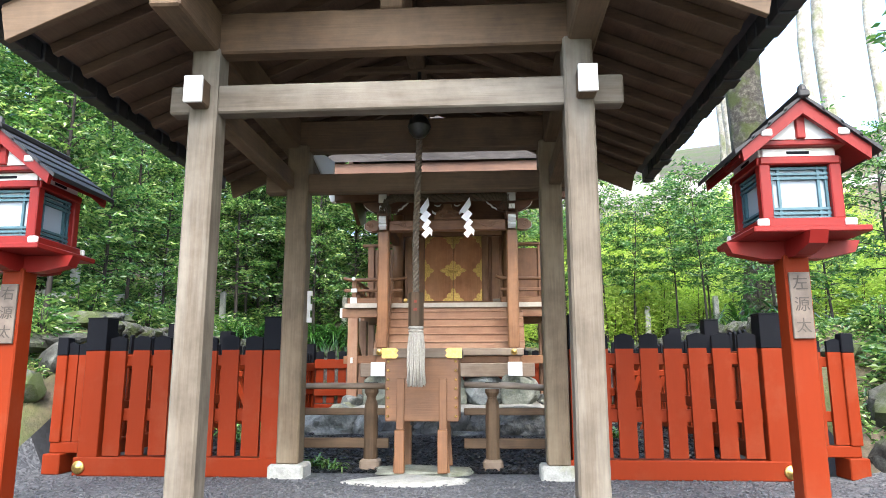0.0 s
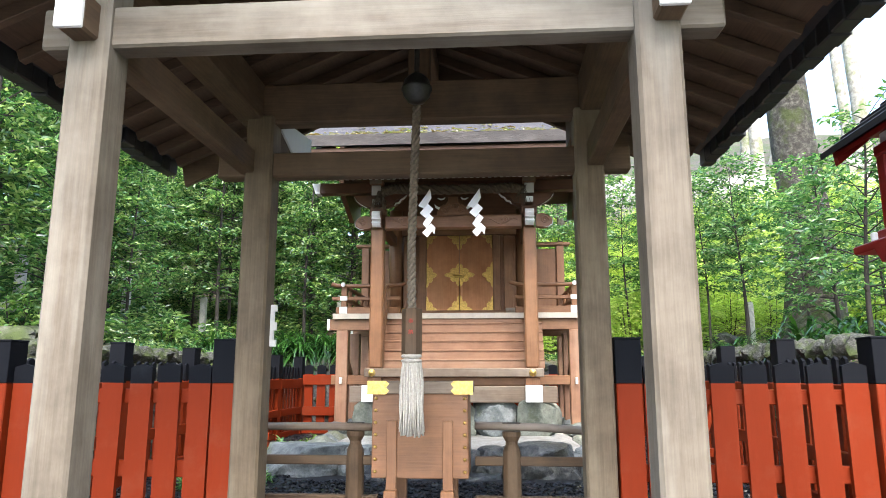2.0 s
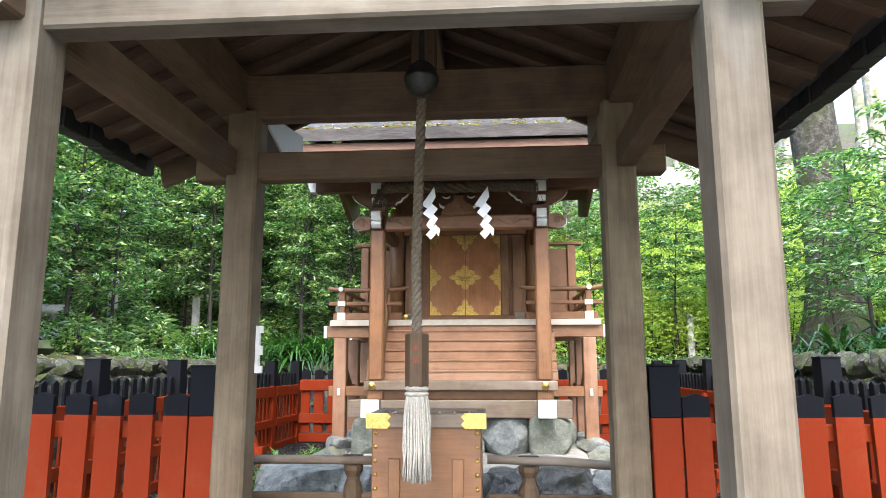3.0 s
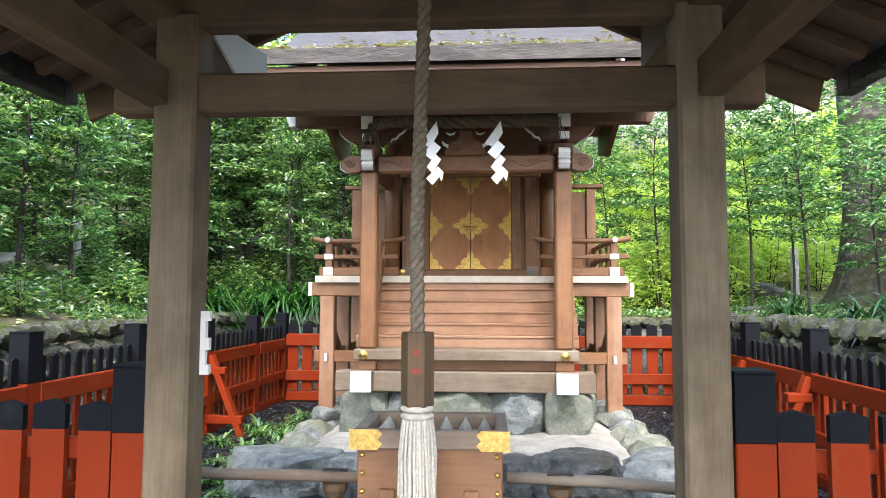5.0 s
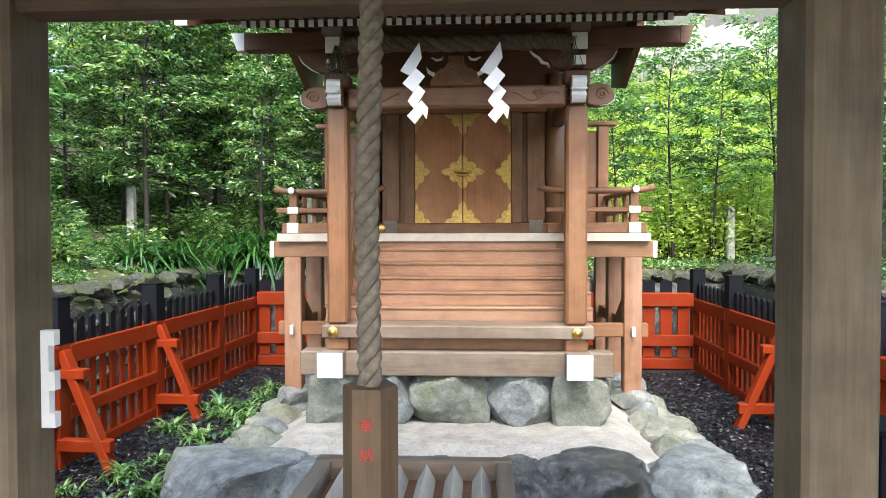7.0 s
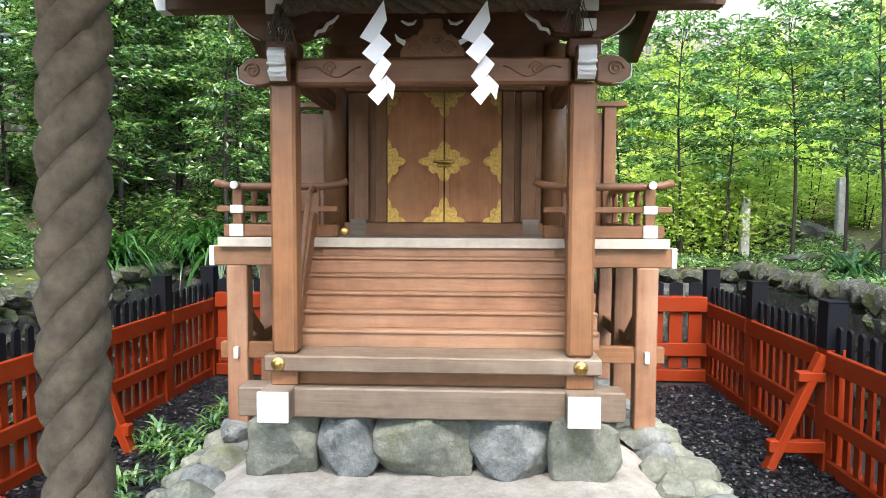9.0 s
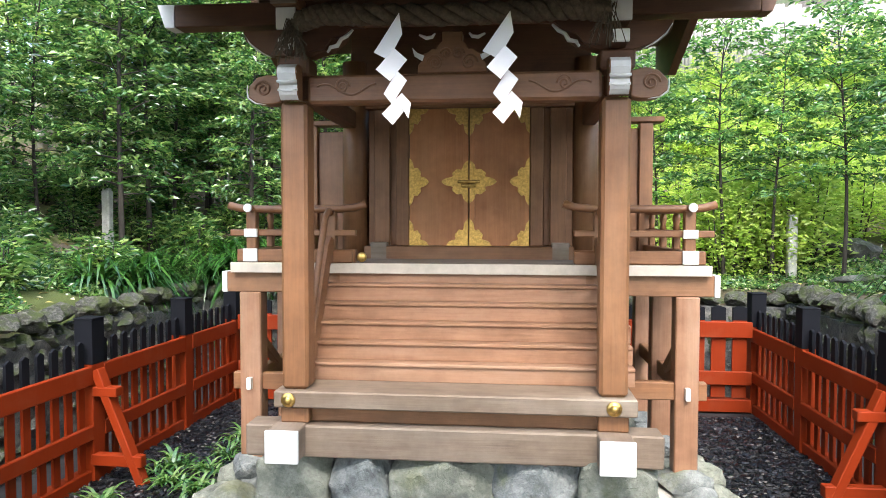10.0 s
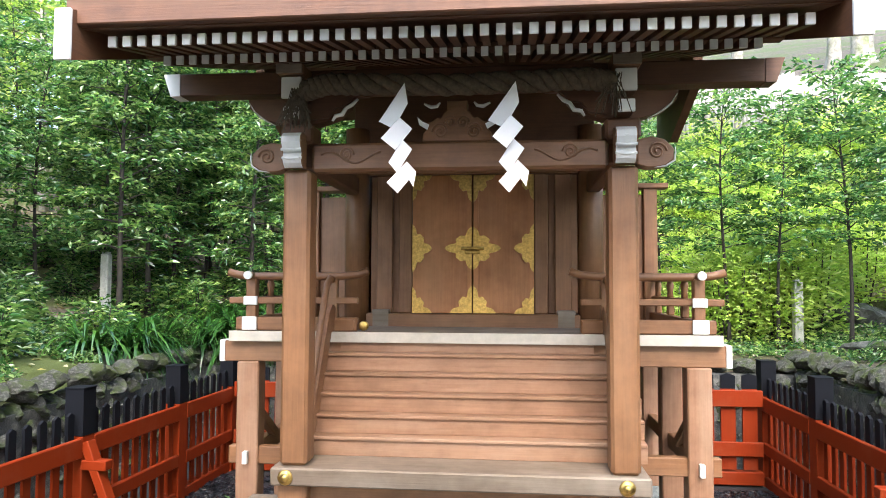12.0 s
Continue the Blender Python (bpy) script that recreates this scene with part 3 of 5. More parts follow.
for s, x in ((1, OX0 - 0.029), (-1, OX1 + 0.029)):
    part("corner_plate", prism([(x, OT - 0.078), (x + s * 0.115, OT - 0.078), (x + s * 0.135, OT - 0.055), (x + s * 0.115, OT - 0.038), (x + s * 0.135, OT - 0.015), (x + s * 0.115, OT + 0.003), (x, OT + 0.003)], "y", OY0 - 0.026, OY0 - 0.0222), GOLD, box, "engraved brass corner plate")
    for i in range(7):
        part("stud", lathe([(0.011, 0), (0.011, 0.004), (0.007, 0.01), (0.001, 0.012)], (OX0 + 0.022 if s > 0 else OX1 - 0.022, OY0, 0.46 + i * 0.072), 10, "y"), GOLD, box, "round brass stud", True)
for x in (-0.2, 0.14):
    for y, o in ((OY0 - 0.024, -0.02), (OY1 + 0.004, 0.02)):
        part("leg", prism([(x - 0.03, 0.76), (x + 0.03, 0.76), (x + 0.03, 0.42), (x + 0.034 + (0.022 if x > 0 else -0.006), 0.03), (x - 0.034 - (0.022 if x < 0 else -0.006), 0.03), (x - 0.03, 0.42)], "y", y, y + 0.021 if y < 6 else y + 0.021, 0.003), CEDAR["z"], box)
        part("foot", bx(x - 0.04, x + 0.04, min(y, y + o * 2.4) - 0.0, max(y + 0.021, y + o * 2.4), 0.03, 0.36, 0.006), CEDAR["z"], box)
# low rail beside the box
RY = 6.32
for sx, x0, x1, px in ((0, HX[0] - 0.07, -0.352, -0.51), (1, 0.292, HX[1] + 0.09, 0.535)):
    rail = thing("low_rail", (px, RY, 0), "low weathered timber rail between hall post and offering box", "railing", "rails beside the box")
    tip = 0.012 if sx else 0.0
    part("top_rail", tube([(x0, RY, 0.69 + tip), ((x0 + x1) / 2, RY, 0.692), (x1, RY, 0.69 - tip * 2.5)], 0.027, 14), GREYED["x"], rail, smooth=True)
    part("rail", bx(x0, x1, RY - 0.018, RY + 0.018, 0.445, 0.505), HALL["x"], rail)
    part("rail", bx(x0, x1, RY - 0.025, RY + 0.025, 0.17, 0.255), HALL["x"], rail)
    part("post", lathe([(0.062, 0.08), (0.060, 0.50), (0.056, 0.545), (0.040, 0.58), (0.040, 0.60), (0.060, 0.635), (0.060, 0.664)], (px, RY, 0), 12), HALL["z"], rail)
    part("strap", bx(px - 0.06, px + 0.06, RY - 0.02, RY + 0.02, 0.7165, 0.7235, 0.003), IRON, rail, "dark metal strap over the rail")
    part("foot", bx(px - 0.085, px + 0.085, RY - 0.085, RY + 0.085, -0.05, 0.085, 0.02), GREYED["x"], rail)
slab = tagged(part("stepping_stone", rock((-0.1, 5.62, 0.0), (1.0, 0.52, 0.075), 3, 2.6, 0.1, 4, 0.7), STONE, smooth=True), "flat pale stepping stone before the box", "stone slab")
slab = tagged(part("stepping_stone", rock((-0.05, 6.1, 0.01), (0.85, 0.55, 0.09), 9, 2.6, 0.1, 4, 0.7), ROCK_GREEN, smooth=True), "mossy flat stone under the offering box", "stone slab")

# ---- vermilion fences ----
def picket_mesh(w, z0, z1, zb, t=0.032, peak=0.02):
    """A board with a low pointed black top above zb."""
    bm = prism([(-w / 2, z0), (w / 2, z0), (w / 2, zb), (w / 2, z1 - peak), (0, z1), (-w / 2, z1 - peak), (-w / 2, zb)], "y", -t / 2, t / 2)
    bmesh.ops.bisect_plane(bm, geom=bm.verts[:] + bm.edges[:] + bm.faces[:], plane_co=(0, 0, zb), plane_no=(0, 0, 1))
    for f in bm.faces:
        f.material_index = 1 if f.calc_center_median().z > zb else 0
    return mesh_of(bm, [RED, BLACK])


def fence_post(fence, x, y, top, zb, w=0.15, z0=0.0):
    p = part("post", bx(x - w / 2, x + w / 2, y - w / 2, y + w / 2, z0, zb, 0.006), RED, fence)
    part("black_cap", join(bx(x - w / 2 - 0.002, x + w / 2 + 0.002, y - w / 2 - 0.002, y + w / 2 + 0.002, zb, top - 0.012, 0.003), bx(x - w / 2 - 0.006, x + w / 2 + 0.006, y - w / 2 - 0.006, y + w / 2 + 0.006, top - 0.012, top, 0.003)), BLACK, p, "black painted post head")
    return p


FRONT_PICKET = picket_mesh(0.138, 0.155, 1.105, 0.985)
WING_PICKET = picket_mesh(0.12, 0.25, 1.06, 0.955)
for s, xa, xb in ((-1, -2.70, -1.226), (1, 1.215, 2.685)):
    FY = 5.85
    fence = thing("picket_fence", ((xa + xb) / 2, FY, 0), "vermilion picket fence with black pointed tips beside the hall", "fence", "vermilion fences")
    fence_post(fence, xa, FY, 1.255, 0.985, 0.165 if s < 0 else 0.15)
    fence_post(fence, xb, FY, 1.255, 0.985, 0.15 if s < 0 else 0.165)
    part("sill", bx(xa - 0.11, xb + 0.11, FY - 0.09, FY + 0.075, 0.0, 0.145, 0.008), RED, fence)
    for z0, z1 in ((0.42, 0.52), (0.86, 0.95)):
        part("rail", bx(xa + 0.07, xb - 0.07, FY - 0.005, FY + 0.035, z0, z1), RED, fence)
    n = 7
    for i in range(n):
        x = xa + 0.075 + (i + 0.5) * (xb - xa - 0.15) / n
        piece("picket", FRONT_PICKET, (x, FY - 0.024, 0.004 * random.uniform(-1, 1)), fence, (0, radians(random.uniform(-0.7, 0.7)), 0))
    kx = xa - 0.055 if s < 0 else xb + 0.055
    part("end_knob", lathe([(0.05, 0), (0.052, 0.008), (0.04, 0.014), (0.03, 0.014), (0.022, 0.026), (0.001, 0.03)], (kx, FY - 0.09, 0.068), 18, "y"), GOLD, fence, "round gilt nail cover", True)
    # lower wing beyond the corner
    w0, w1 = (xa - 0.36, xa - 0.1) if s < 0 else (xb + 0.1, xb + 0.62)
    wing = thing("fence_wing", ((w0 + w1) / 2, 5.95, 0), "short lower wing of the vermilion picket fence", "fence", "vermilion fences")
    part("sill", bx(w0 - 0.04, w1 + 0.03, 5.9, 6.0, 0.16, 0.245), RED, wing)
    part("foot", bx(w0 - 0.05 if s < 0 else w1 - 0.1, w0 + 0.1 if s < 0 else w1 + 0.05, 5.83, 6.07, 0.0, 0.16, 0.008), RED, wing)
    part("rail", bx(w0, w1, 5.95, 5.985, 0.42, 0.5), RED, wing)
    part("rail", bx(w0, w1, 5.95, 5.985, 0.84, 0.92), RED, wing)
    k = 2 if s < 0 else 3
    for i in range(k):
        piece("picket", WING_PICKET, (w0 + (i + 0.5) * (w1 - w0) / k, 5.93, 0.0), wing)
    ex = w0 - 0.0 if s < 0 else w1 - 0.0
    part("end_post", bx(ex - 0.045, ex + 0.045, 5.89, 5.98, 0.245, 0.95), RED, wing)
    part("black_cap", bx(ex - 0.047, ex + 0.047, 5.888, 5.982, 0.95, 1.10), BLACK, wing)

LEVEL[0] = 0.165
SIDE_PICKET = picket_mesh(0.06, 0.09, 0.985, 0.80, 0.02)
SIDES = {-1: (-2.66, [7.25, 8.5, 9.76, 11.0, 12.0]), 1: (2.64, [7.1, 8.4, 9.68, 10.92, 12.05])}
for s, (fx, stops) in SIDES.items():
    fence = thing("side_fence", (fx, 9, 0), "vermilion side fence with black tips enclosing the shrine", "fence", "vermilion fences")
    a = 6.02
    for i, y in enumerate(stops):
        fence_post(fence, fx, y, 1.14, 0.82, 0.13, -0.04)
        part("sill", bx(fx - 0.05, fx + 0.05, a + 0.06, y - 0.065, -0.04, 0.085, 0.006), RED, fence)
        part("upper_rail", bx(fx - s * 0.052 - 0.018, fx - s * 0.052 + 0.018, a + 0.06, y - 0.065, 0.68, 0.81), RED, fence)
        part("mid_rail", bx(fx - s * 0.052 - 0.018, fx - s * 0.052 + 0.018, a + 0.06, y - 0.065, 0.30, 0.40), RED, fence)
        n = max(3, round((y - a - 0.12) / 0.125))
        for k in range(n):
            yy = a + 0.06 + (k + 0.5) * (y - a - 0.125) / n
            piece("picket", SIDE_PICKET, (fx - s * 0.018, yy, 0), fence, (0, 0, radians(90)))
        if i in (1, 2):
            part("brace", beam((fx - s * 0.07, y - 0.02, 0.78), (fx - s * 0.42, y - 0.04, -0.02), 0.06, 0.085, 0.006, (0, 1, 0)), RED, fence)
            part("brace_block", bx(min(fx - s * 0.06, fx - s * 0.24), max(fx - s * 0.06, fx - s * 0.24), y - 0.07, y + 0.01, 0.60, 0.665), RED, fence)
            part("brace_foot", bx(min(fx - s * 0.05, fx - s * 0.42), max(fx - s * 0.05, fx - s * 0.42), y - 0.075, y - 0.005, 0.12, 0.20), RED, fence)
        a = y
    if s < 0:
        fence.location.x, fence.rotation_euler.z = -2.638, radians(-2.3)
LEVEL[0] = 0.235
rear = thing("rear_fence", (0, 12.0, 0), "vermilion rear fence with black tips behind the shrine", "fence", "vermilion fences")
part("sill", bx(-2.44, 2.57, 11.94, 12.04, -0.06, 0.06), RED, rear)
part("upper_rail", bx(-2.44, 2.57, 11.93, 11.968, 0.65, 0.80), RED, rear)
part("mid_rail", bx(-2.44, 2.57, 11.93, 11.968, 0.20, 0.33), RED, rear)
REAR_PICKET = picket_mesh(0.13, 0.075, 0.95, 0.81, 0.028)
for i in range(26):
    piece("picket", REAR_PICKET, (-2.36 + i * 0.193, 11.985, 0), rear)

LEVEL[0] = -0.085
# ---- red wooden post lanterns before the hall ----
def red_lantern(x, y, chars, label):
    t = thing("wooden_lantern", (x, y, 0), label, "lantern", "pair of red lanterns")
    part("post", bx(x - 0.068, x + 0.068, y - 0.068, y + 0.068, 0.08, 1.52, 0.008), RED, t)
    # bracket arms crossing under the platform
    for a in ("x", "y"):
        u = x if a == "x" else y
        p = [(u - 0.36, 1.60), (u - 0.33, 1.535), (u - 0.16, 1.50), (u + 0.16, 1.50), (u + 0.33, 1.535), (u + 0.36, 1.60), (u + 0.3, 1.60), (u - 0.3, 1.60)]
        o = y if a == "x" else x
        d = 0.0 if a == "x" else 0.003
        part("bracket_arm", prism(p, "y" if a == "x" else "x", o - 0.045, o + 0.045 + d), CRIMSON, t)
    part("platform", bx(x - 0.30, x + 0.30, y - 0.30, y + 0.30, 1.602, 1.635, 0.006), CRIMSON, t)
    part("base_frame", bx(x - 0.235, x + 0.235, y - 0.235, y + 0.235, 1.637, 1.69, 0.006), CRIMSON, t)
    for sx in (-1, 1):
        for sy in (-1, 1):
            part("frame_end", bx(x + sx * 0.225 - 0.03, x + sx * 0.225 + 0.03, y + sy * 0.236 - 0.012, y + sy * 0.236 + 0.012, 1.645, 1.685), WHITE, t, "white painted frame end")
            part("corner_post", bx(x + sx * 0.185 - 0.03, x + sx * 0.185 + 0.03, y + sy * 0.185 - 0.03, y + sy * 0.185 + 0.03, 1.69, 2.02), CRIMSON, t)
    for k in range(4):
        m = Matrix.Translation((x, y, 0)) @ Matrix.Rotation(k * math.pi / 2, 4, "Z")
        pane = bx(-0.155, 0.155, -0.168, -0.163, 1.70, 1.975, 0)
        pane.transform(m)
        pane = part("paper_pane", pane, SHOJI, t, "pale paper pane")
        bars = []
        for u in (-0.145, -0.105, 0.105, 0.145):
            bars.append(bx(u - 0.007, u + 0.007, -0.184, -0.169, 1.692, 1.985, 0))
        for z in (1.70, 1.725, 1.75, 1.92, 1.945, 1.975):
            bars.append(bx(-0.156, 0.156, -0.188, -0.1695, z - 0.007, z + 0.007, 0))
        bars = join(*bars)
        bars.transform(m)
        part("lattice", bars, TEAL, t, "teal painted lattice")
        top = bx(-0.21, 0.21, -0.225, -0.165, 1.99, 2.035)
        top.transform(m)
        part("head_rail", top, CRIMSON, t)
        wb = bx(-0.19, 0.19, -0.205, -0.165, 2.036, 2.085, 0.004)
        wb.transform(m)
        part("white_panel", wb, WHITE, t, "white board with a slot")
        sl = bx(-0.06, 0.06, -0.2075, -0.2, 2.05, 2.066, 0)
        sl.transform(m)
        part("slot", sl, BLACK, t)
    # gabled roof, gable to the front
    part("plate", bx(x - 0.24, x + 0.24, y - 0.25, y + 0.25, 2.086, 2.12), CRIMSON, t)
    for sy in (-1, 1):
        yy = y + sy * 0.24
        part("gable_panel", prism([(x - 0.18, 2.12), (x + 0.18, 2.12), (x, 2.275)], "y", yy - 0.012, yy + 0.012), WHITE, t)
        part("king_post", bx(x - 0.025, x + 0.025, yy - 0.03, yy + 0.03, 2.12, 2.28), CRIMSON, t)
        for sx in (-1, 1):
            part("bargeboard", prism([(x, 2.325), (x + sx * 0.335, 2.05), (x + sx * 0.325, 1.985), (x, 2.245)], "y", yy + sy * 0.055 - 0.015, yy + sy * 0.055 + 0.015), CRIMSON, t)
            part("purlin_end", bx(x + sx * 0.2 - 0.03, x + sx * 0.2 + 0.03, yy + sy * 0.045 - 0.035, yy + sy * 0.045 + 0.035, 2.121, 2.16), WHITE, t, "white painted purlin end")
    for sx in (-1, 1):
        part("roof_boarding", prism([(x, 2.29), (x + sx * 0.34, 2.01), (x + sx * 0.34, 2.032), (x, 2.318)], "y", y - 0.28, y + 0.28), CRIMSON, t)
        lo = 0
        for r in range(4):
            u0, u1 = 0.09 * r, 0.09 * r + 0.105
            z0, z1 = 2.33 - u0 * 0.82, 2.33 - u1 * 0.82
            part("roof_course", prism([(x + sx * u0, z0), (x + sx * u1, z1 - 0.004), (x + sx * u1, z1 + 0.024), (x + sx * u0, z0 + 0.012)], "y", y - 0.33, y + 0.33), TILE, t, "black shingle course")
    part("ridge", bx(x - 0.03, x + 0.03, y - 0.35, y + 0.35, 2.325, 2.365, 0.008), TILE, t)
    part("ridge_end", lathe([(0.026, 2.365), (0.02, 2.39), (0.001, 2.41)], (x, y - 0.32, 0), 10), TILE, t)
    board = part("name_board", bx(x - 0.055, x + 0.055, y - 0.086, y - 0.070, 1.06, 1.42, 0.003), PLAQUE, t, "old wooden name board with inked characters")
    for i, ch in enumerate(chars):
        lettering("character", ch, (x, y - 0.0875, 1.355 - 0.115 * i), 0.085, INK, board)


red_lantern(2.2, 4.2, "\u5de6\u6e90\u592a", "red wooden post lantern with black shingle roof")
red_lantern(-2.4, 4.35, "\u53f3\u6e90\u592a", "red wooden post lantern with black shingle roof beside the hall")

LEVEL[0] = 0.10
# ---- stone platform of the shrine ----
plinth = thing("stone_platform", (0, 9.3, 0), "natural boulder platform topped with pale sand", "stone platform", kind="structure")
top_bm = bmesh.new()
bmesh.ops.create_grid(top_bm, x_segments=40, y_segments=40, size=0.5)
for v in top_bm.verts:
    x, y = v.co.x * 2.75 + 0.05, v.co.y * 3.1 + 9.5
    edge = smooth(0.0, 0.35, min(1.375 - abs(x - 0.05), 1.55 - abs(y - 9.5)))
    v.co = (x, y, 0.20 + 0.13 * edge + 0.02 * noise.noise(Vector((x * 2, y * 2, 3))))
part("sand_topping", top_bm, PLASTER, plinth, "pale sand packed over the stones", True)
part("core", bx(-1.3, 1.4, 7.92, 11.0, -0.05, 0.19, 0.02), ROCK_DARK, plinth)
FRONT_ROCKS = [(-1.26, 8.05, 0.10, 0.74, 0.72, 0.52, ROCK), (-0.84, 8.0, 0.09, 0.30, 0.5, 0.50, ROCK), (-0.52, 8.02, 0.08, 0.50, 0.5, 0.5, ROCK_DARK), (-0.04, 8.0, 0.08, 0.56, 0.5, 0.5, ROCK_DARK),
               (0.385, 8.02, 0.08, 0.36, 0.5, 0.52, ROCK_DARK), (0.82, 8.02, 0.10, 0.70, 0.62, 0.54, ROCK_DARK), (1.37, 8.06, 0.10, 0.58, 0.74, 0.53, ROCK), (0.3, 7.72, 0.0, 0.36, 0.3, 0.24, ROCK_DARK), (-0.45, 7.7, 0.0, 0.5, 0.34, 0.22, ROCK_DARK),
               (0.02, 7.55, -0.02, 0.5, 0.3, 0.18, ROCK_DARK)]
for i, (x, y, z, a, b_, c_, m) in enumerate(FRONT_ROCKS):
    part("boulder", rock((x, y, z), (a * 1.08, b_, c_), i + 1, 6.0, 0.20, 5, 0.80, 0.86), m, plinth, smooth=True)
rng = random.Random(8)
for s in (-1, 1):
    y = 8.35
    while y < 11.0:
        L = rng.uniform(0.26, 0.42)
        for ring in range(2):
            w = rng.uniform(0.24, 0.34)
            x = 0.05 + s * (1.30 + ring * 0.26 + 0.05 * rng.random())
            part("edge_stone", rock((x, y + 0.5 * L + rng.uniform(-.05, .05), 0.21 - ring * 0.13), (w, L, 0.26), 20 + y * 3 + s + ring * 7, 2.7, 0.16, 3), ROCK_GREEN if rng.random() < 0.6 else ROCK, plinth, smooth=True)
        y += L * 0.95
for x0, x1, m, k in ((-1.0, -0.645, ROCK_GREEN, 6.5), (-0.635, -0.29, ROCK, 3), (-0.285, 0.225, ROCK_GREEN, 2.6), (0.225, 0.675, ROCK, 3), (0.675, 1.04, ROCK_GREEN, 6)):
    part("foundation_stone", rock(((x0 + x1) / 2, 8.86, 0.48), ((x1 - x0) * 1.08, 0.38, 0.45), 40 + x0 * 3, max(k, 8), 0.09, 5, 0.0, 0.93), m, plinth, smooth=True)
for y in (9.3, 9.75, 10.2, 10.65):
    for x in (-0.95, 0.97):
        part("foundation_stone", rock((x, y, 0.48), (0.36, 0.46, 0.36), y * 2 + x, 3, 0.13, 3), ROCK_GREEN, plinth, smooth=True)

LEVEL[0] = 0.11
# ---- the shrine ----
XC = 0.015
sh = thing("shrine", (XC, 9.5, 0.33), "small brown cedar shrine with railed veranda and gilt doors", "shrine")
PL, PR = -0.796, 0.822
part("front_sill", bx(-1.05, 1.065, 8.68, 8.84, 0.648, 0.812, 0.008), GREYED["x"], sh)
for x in (-0.815, 0.822):
    part("side_sill", bx(x - 0.082, x + 0.082, 8.56, 10.85, 0.660, 0.819, 0.006), GREYED["y"], sh)
    part("sill_end", bx(x - 0.085, x + 0.085, 8.542, 8.562, 0.657, 0.822, 0.004), WHITE, sh, "white painted sill end")
part("apron_board", bx(-0.83, 0.86, 8.76, 8.80, 0.813, 0.90), CEDAR["x"], sh)
for x in (PL, PR):
    part("post_foot", bx(x - 0.075, x + 0.075, 8.705, 8.855, 0.820, 0.90), CEDAR["z"], sh)
    part("front_post", bx(x - 0.07, x + 0.07, 8.71, 8.85, 0.992, 2.47, 0.016), CEDAR["z"], sh)
beam_ = part("step_beam", bx(-0.90, 0.935, 8.675, 8.955, 0.902, 0.990, 0.008), GREYED["x"], sh)
for x in (-0.82, 0.82):
    part("knob", lathe([(0.036, 0), (0.038, 0.006), (0.03, 0.012), (0.02, 0.011), (0.02, 0.018), (0.01, 0.026), (0.001, 0.028)], (x, 8.675, 0.945), 20, "y"), GOLD, beam_, "round gilt nail cover", True)
N = 6
RISE, RUN = 0.1015, 0.075
for i in range(1, N):
    y = 8.93 + (i - 1) * RUN
    z = 0.990 + i * RISE
    part("step", join(bx(-0.93, 0.965, y + 0.012, y + RUN + 0.03, z - RISE + 0.001, z - 0.02, 0.002), bx(-0.93, 0.965, y, y + RUN + 0.03, z - 0.0195, z, 0.004)), STEPW["x"], sh)
part("step_riser", bx(-0.72, 0.75, 9.345, 9.37, 1.40, 1.548, 0.002), STEPW["x"], sh)
# veranda
LEVEL[0] = 0.136
part("veranda_floor", bx(-1.395, 1.455, 9.33, 11.0, 1.525, 1.583, 0.005), GREYED["x"], sh)
part("veranda_edge", bx(-1.397, 1.457, 9.322, 9.3295, 1.523, 1.585, 0.002), LIMED, sh, "whitened veranda edge")
for y in (9.42, 10.75):
    part("veranda_joist", bx(-1.44, 1.485, y - 0.05, y + 0.05, 1.40, 1.524, 0.006), CEDAR["x"], sh)
    for s, x in ((-1, -1.455), (1, 1.50)):
        part("joist_end", bx(x - 0.016, x + 0.016, y - 0.052, y + 0.052, 1.398, 1.526, 0.003), WHITE, sh, "white painted joist end")
for x in (-1.29, 1.335):
    for y in (9.42, 10.1, 10.75):
        part("veranda_strut", bx(x - 0.068, x + 0.068, y - 0.06, y + 0.06, 0.36, 1.40, 0.008), STEPW["z"], sh)
        part("strut_stone", rock((x, y, 0.31), (0.32, 0.3, 0.16), y + x, 3, 0.1, 3), ROCK, sh, smooth=True)
    part("tie_rail", bx(x - 0.03, x + 0.03, 9.37, 10.9, 0.80, 0.90), CEDAR["y"], sh)
    s = -1 if x < 0 else 1
    part("cross_tie", bx(min(x + s * 0.12, 0.85 * s), max(x + s * 0.12, 0.85 * s), 9.38, 9.44, 0.79, 0.895), CEDAR["x"], sh)
    part("wedge", bx(x - 0.014, x + 0.014, 9.325, 9.3605, 0.80, 0.872, 0.002), WHITE, sh, "white wedge end")
    part("knee_brace", beam((x - s * 0.03, 9.75, 0.90), (x - s * 0.03, 9.48, 1.08), 0.05, 0.06), CEDAR["y"], sh)


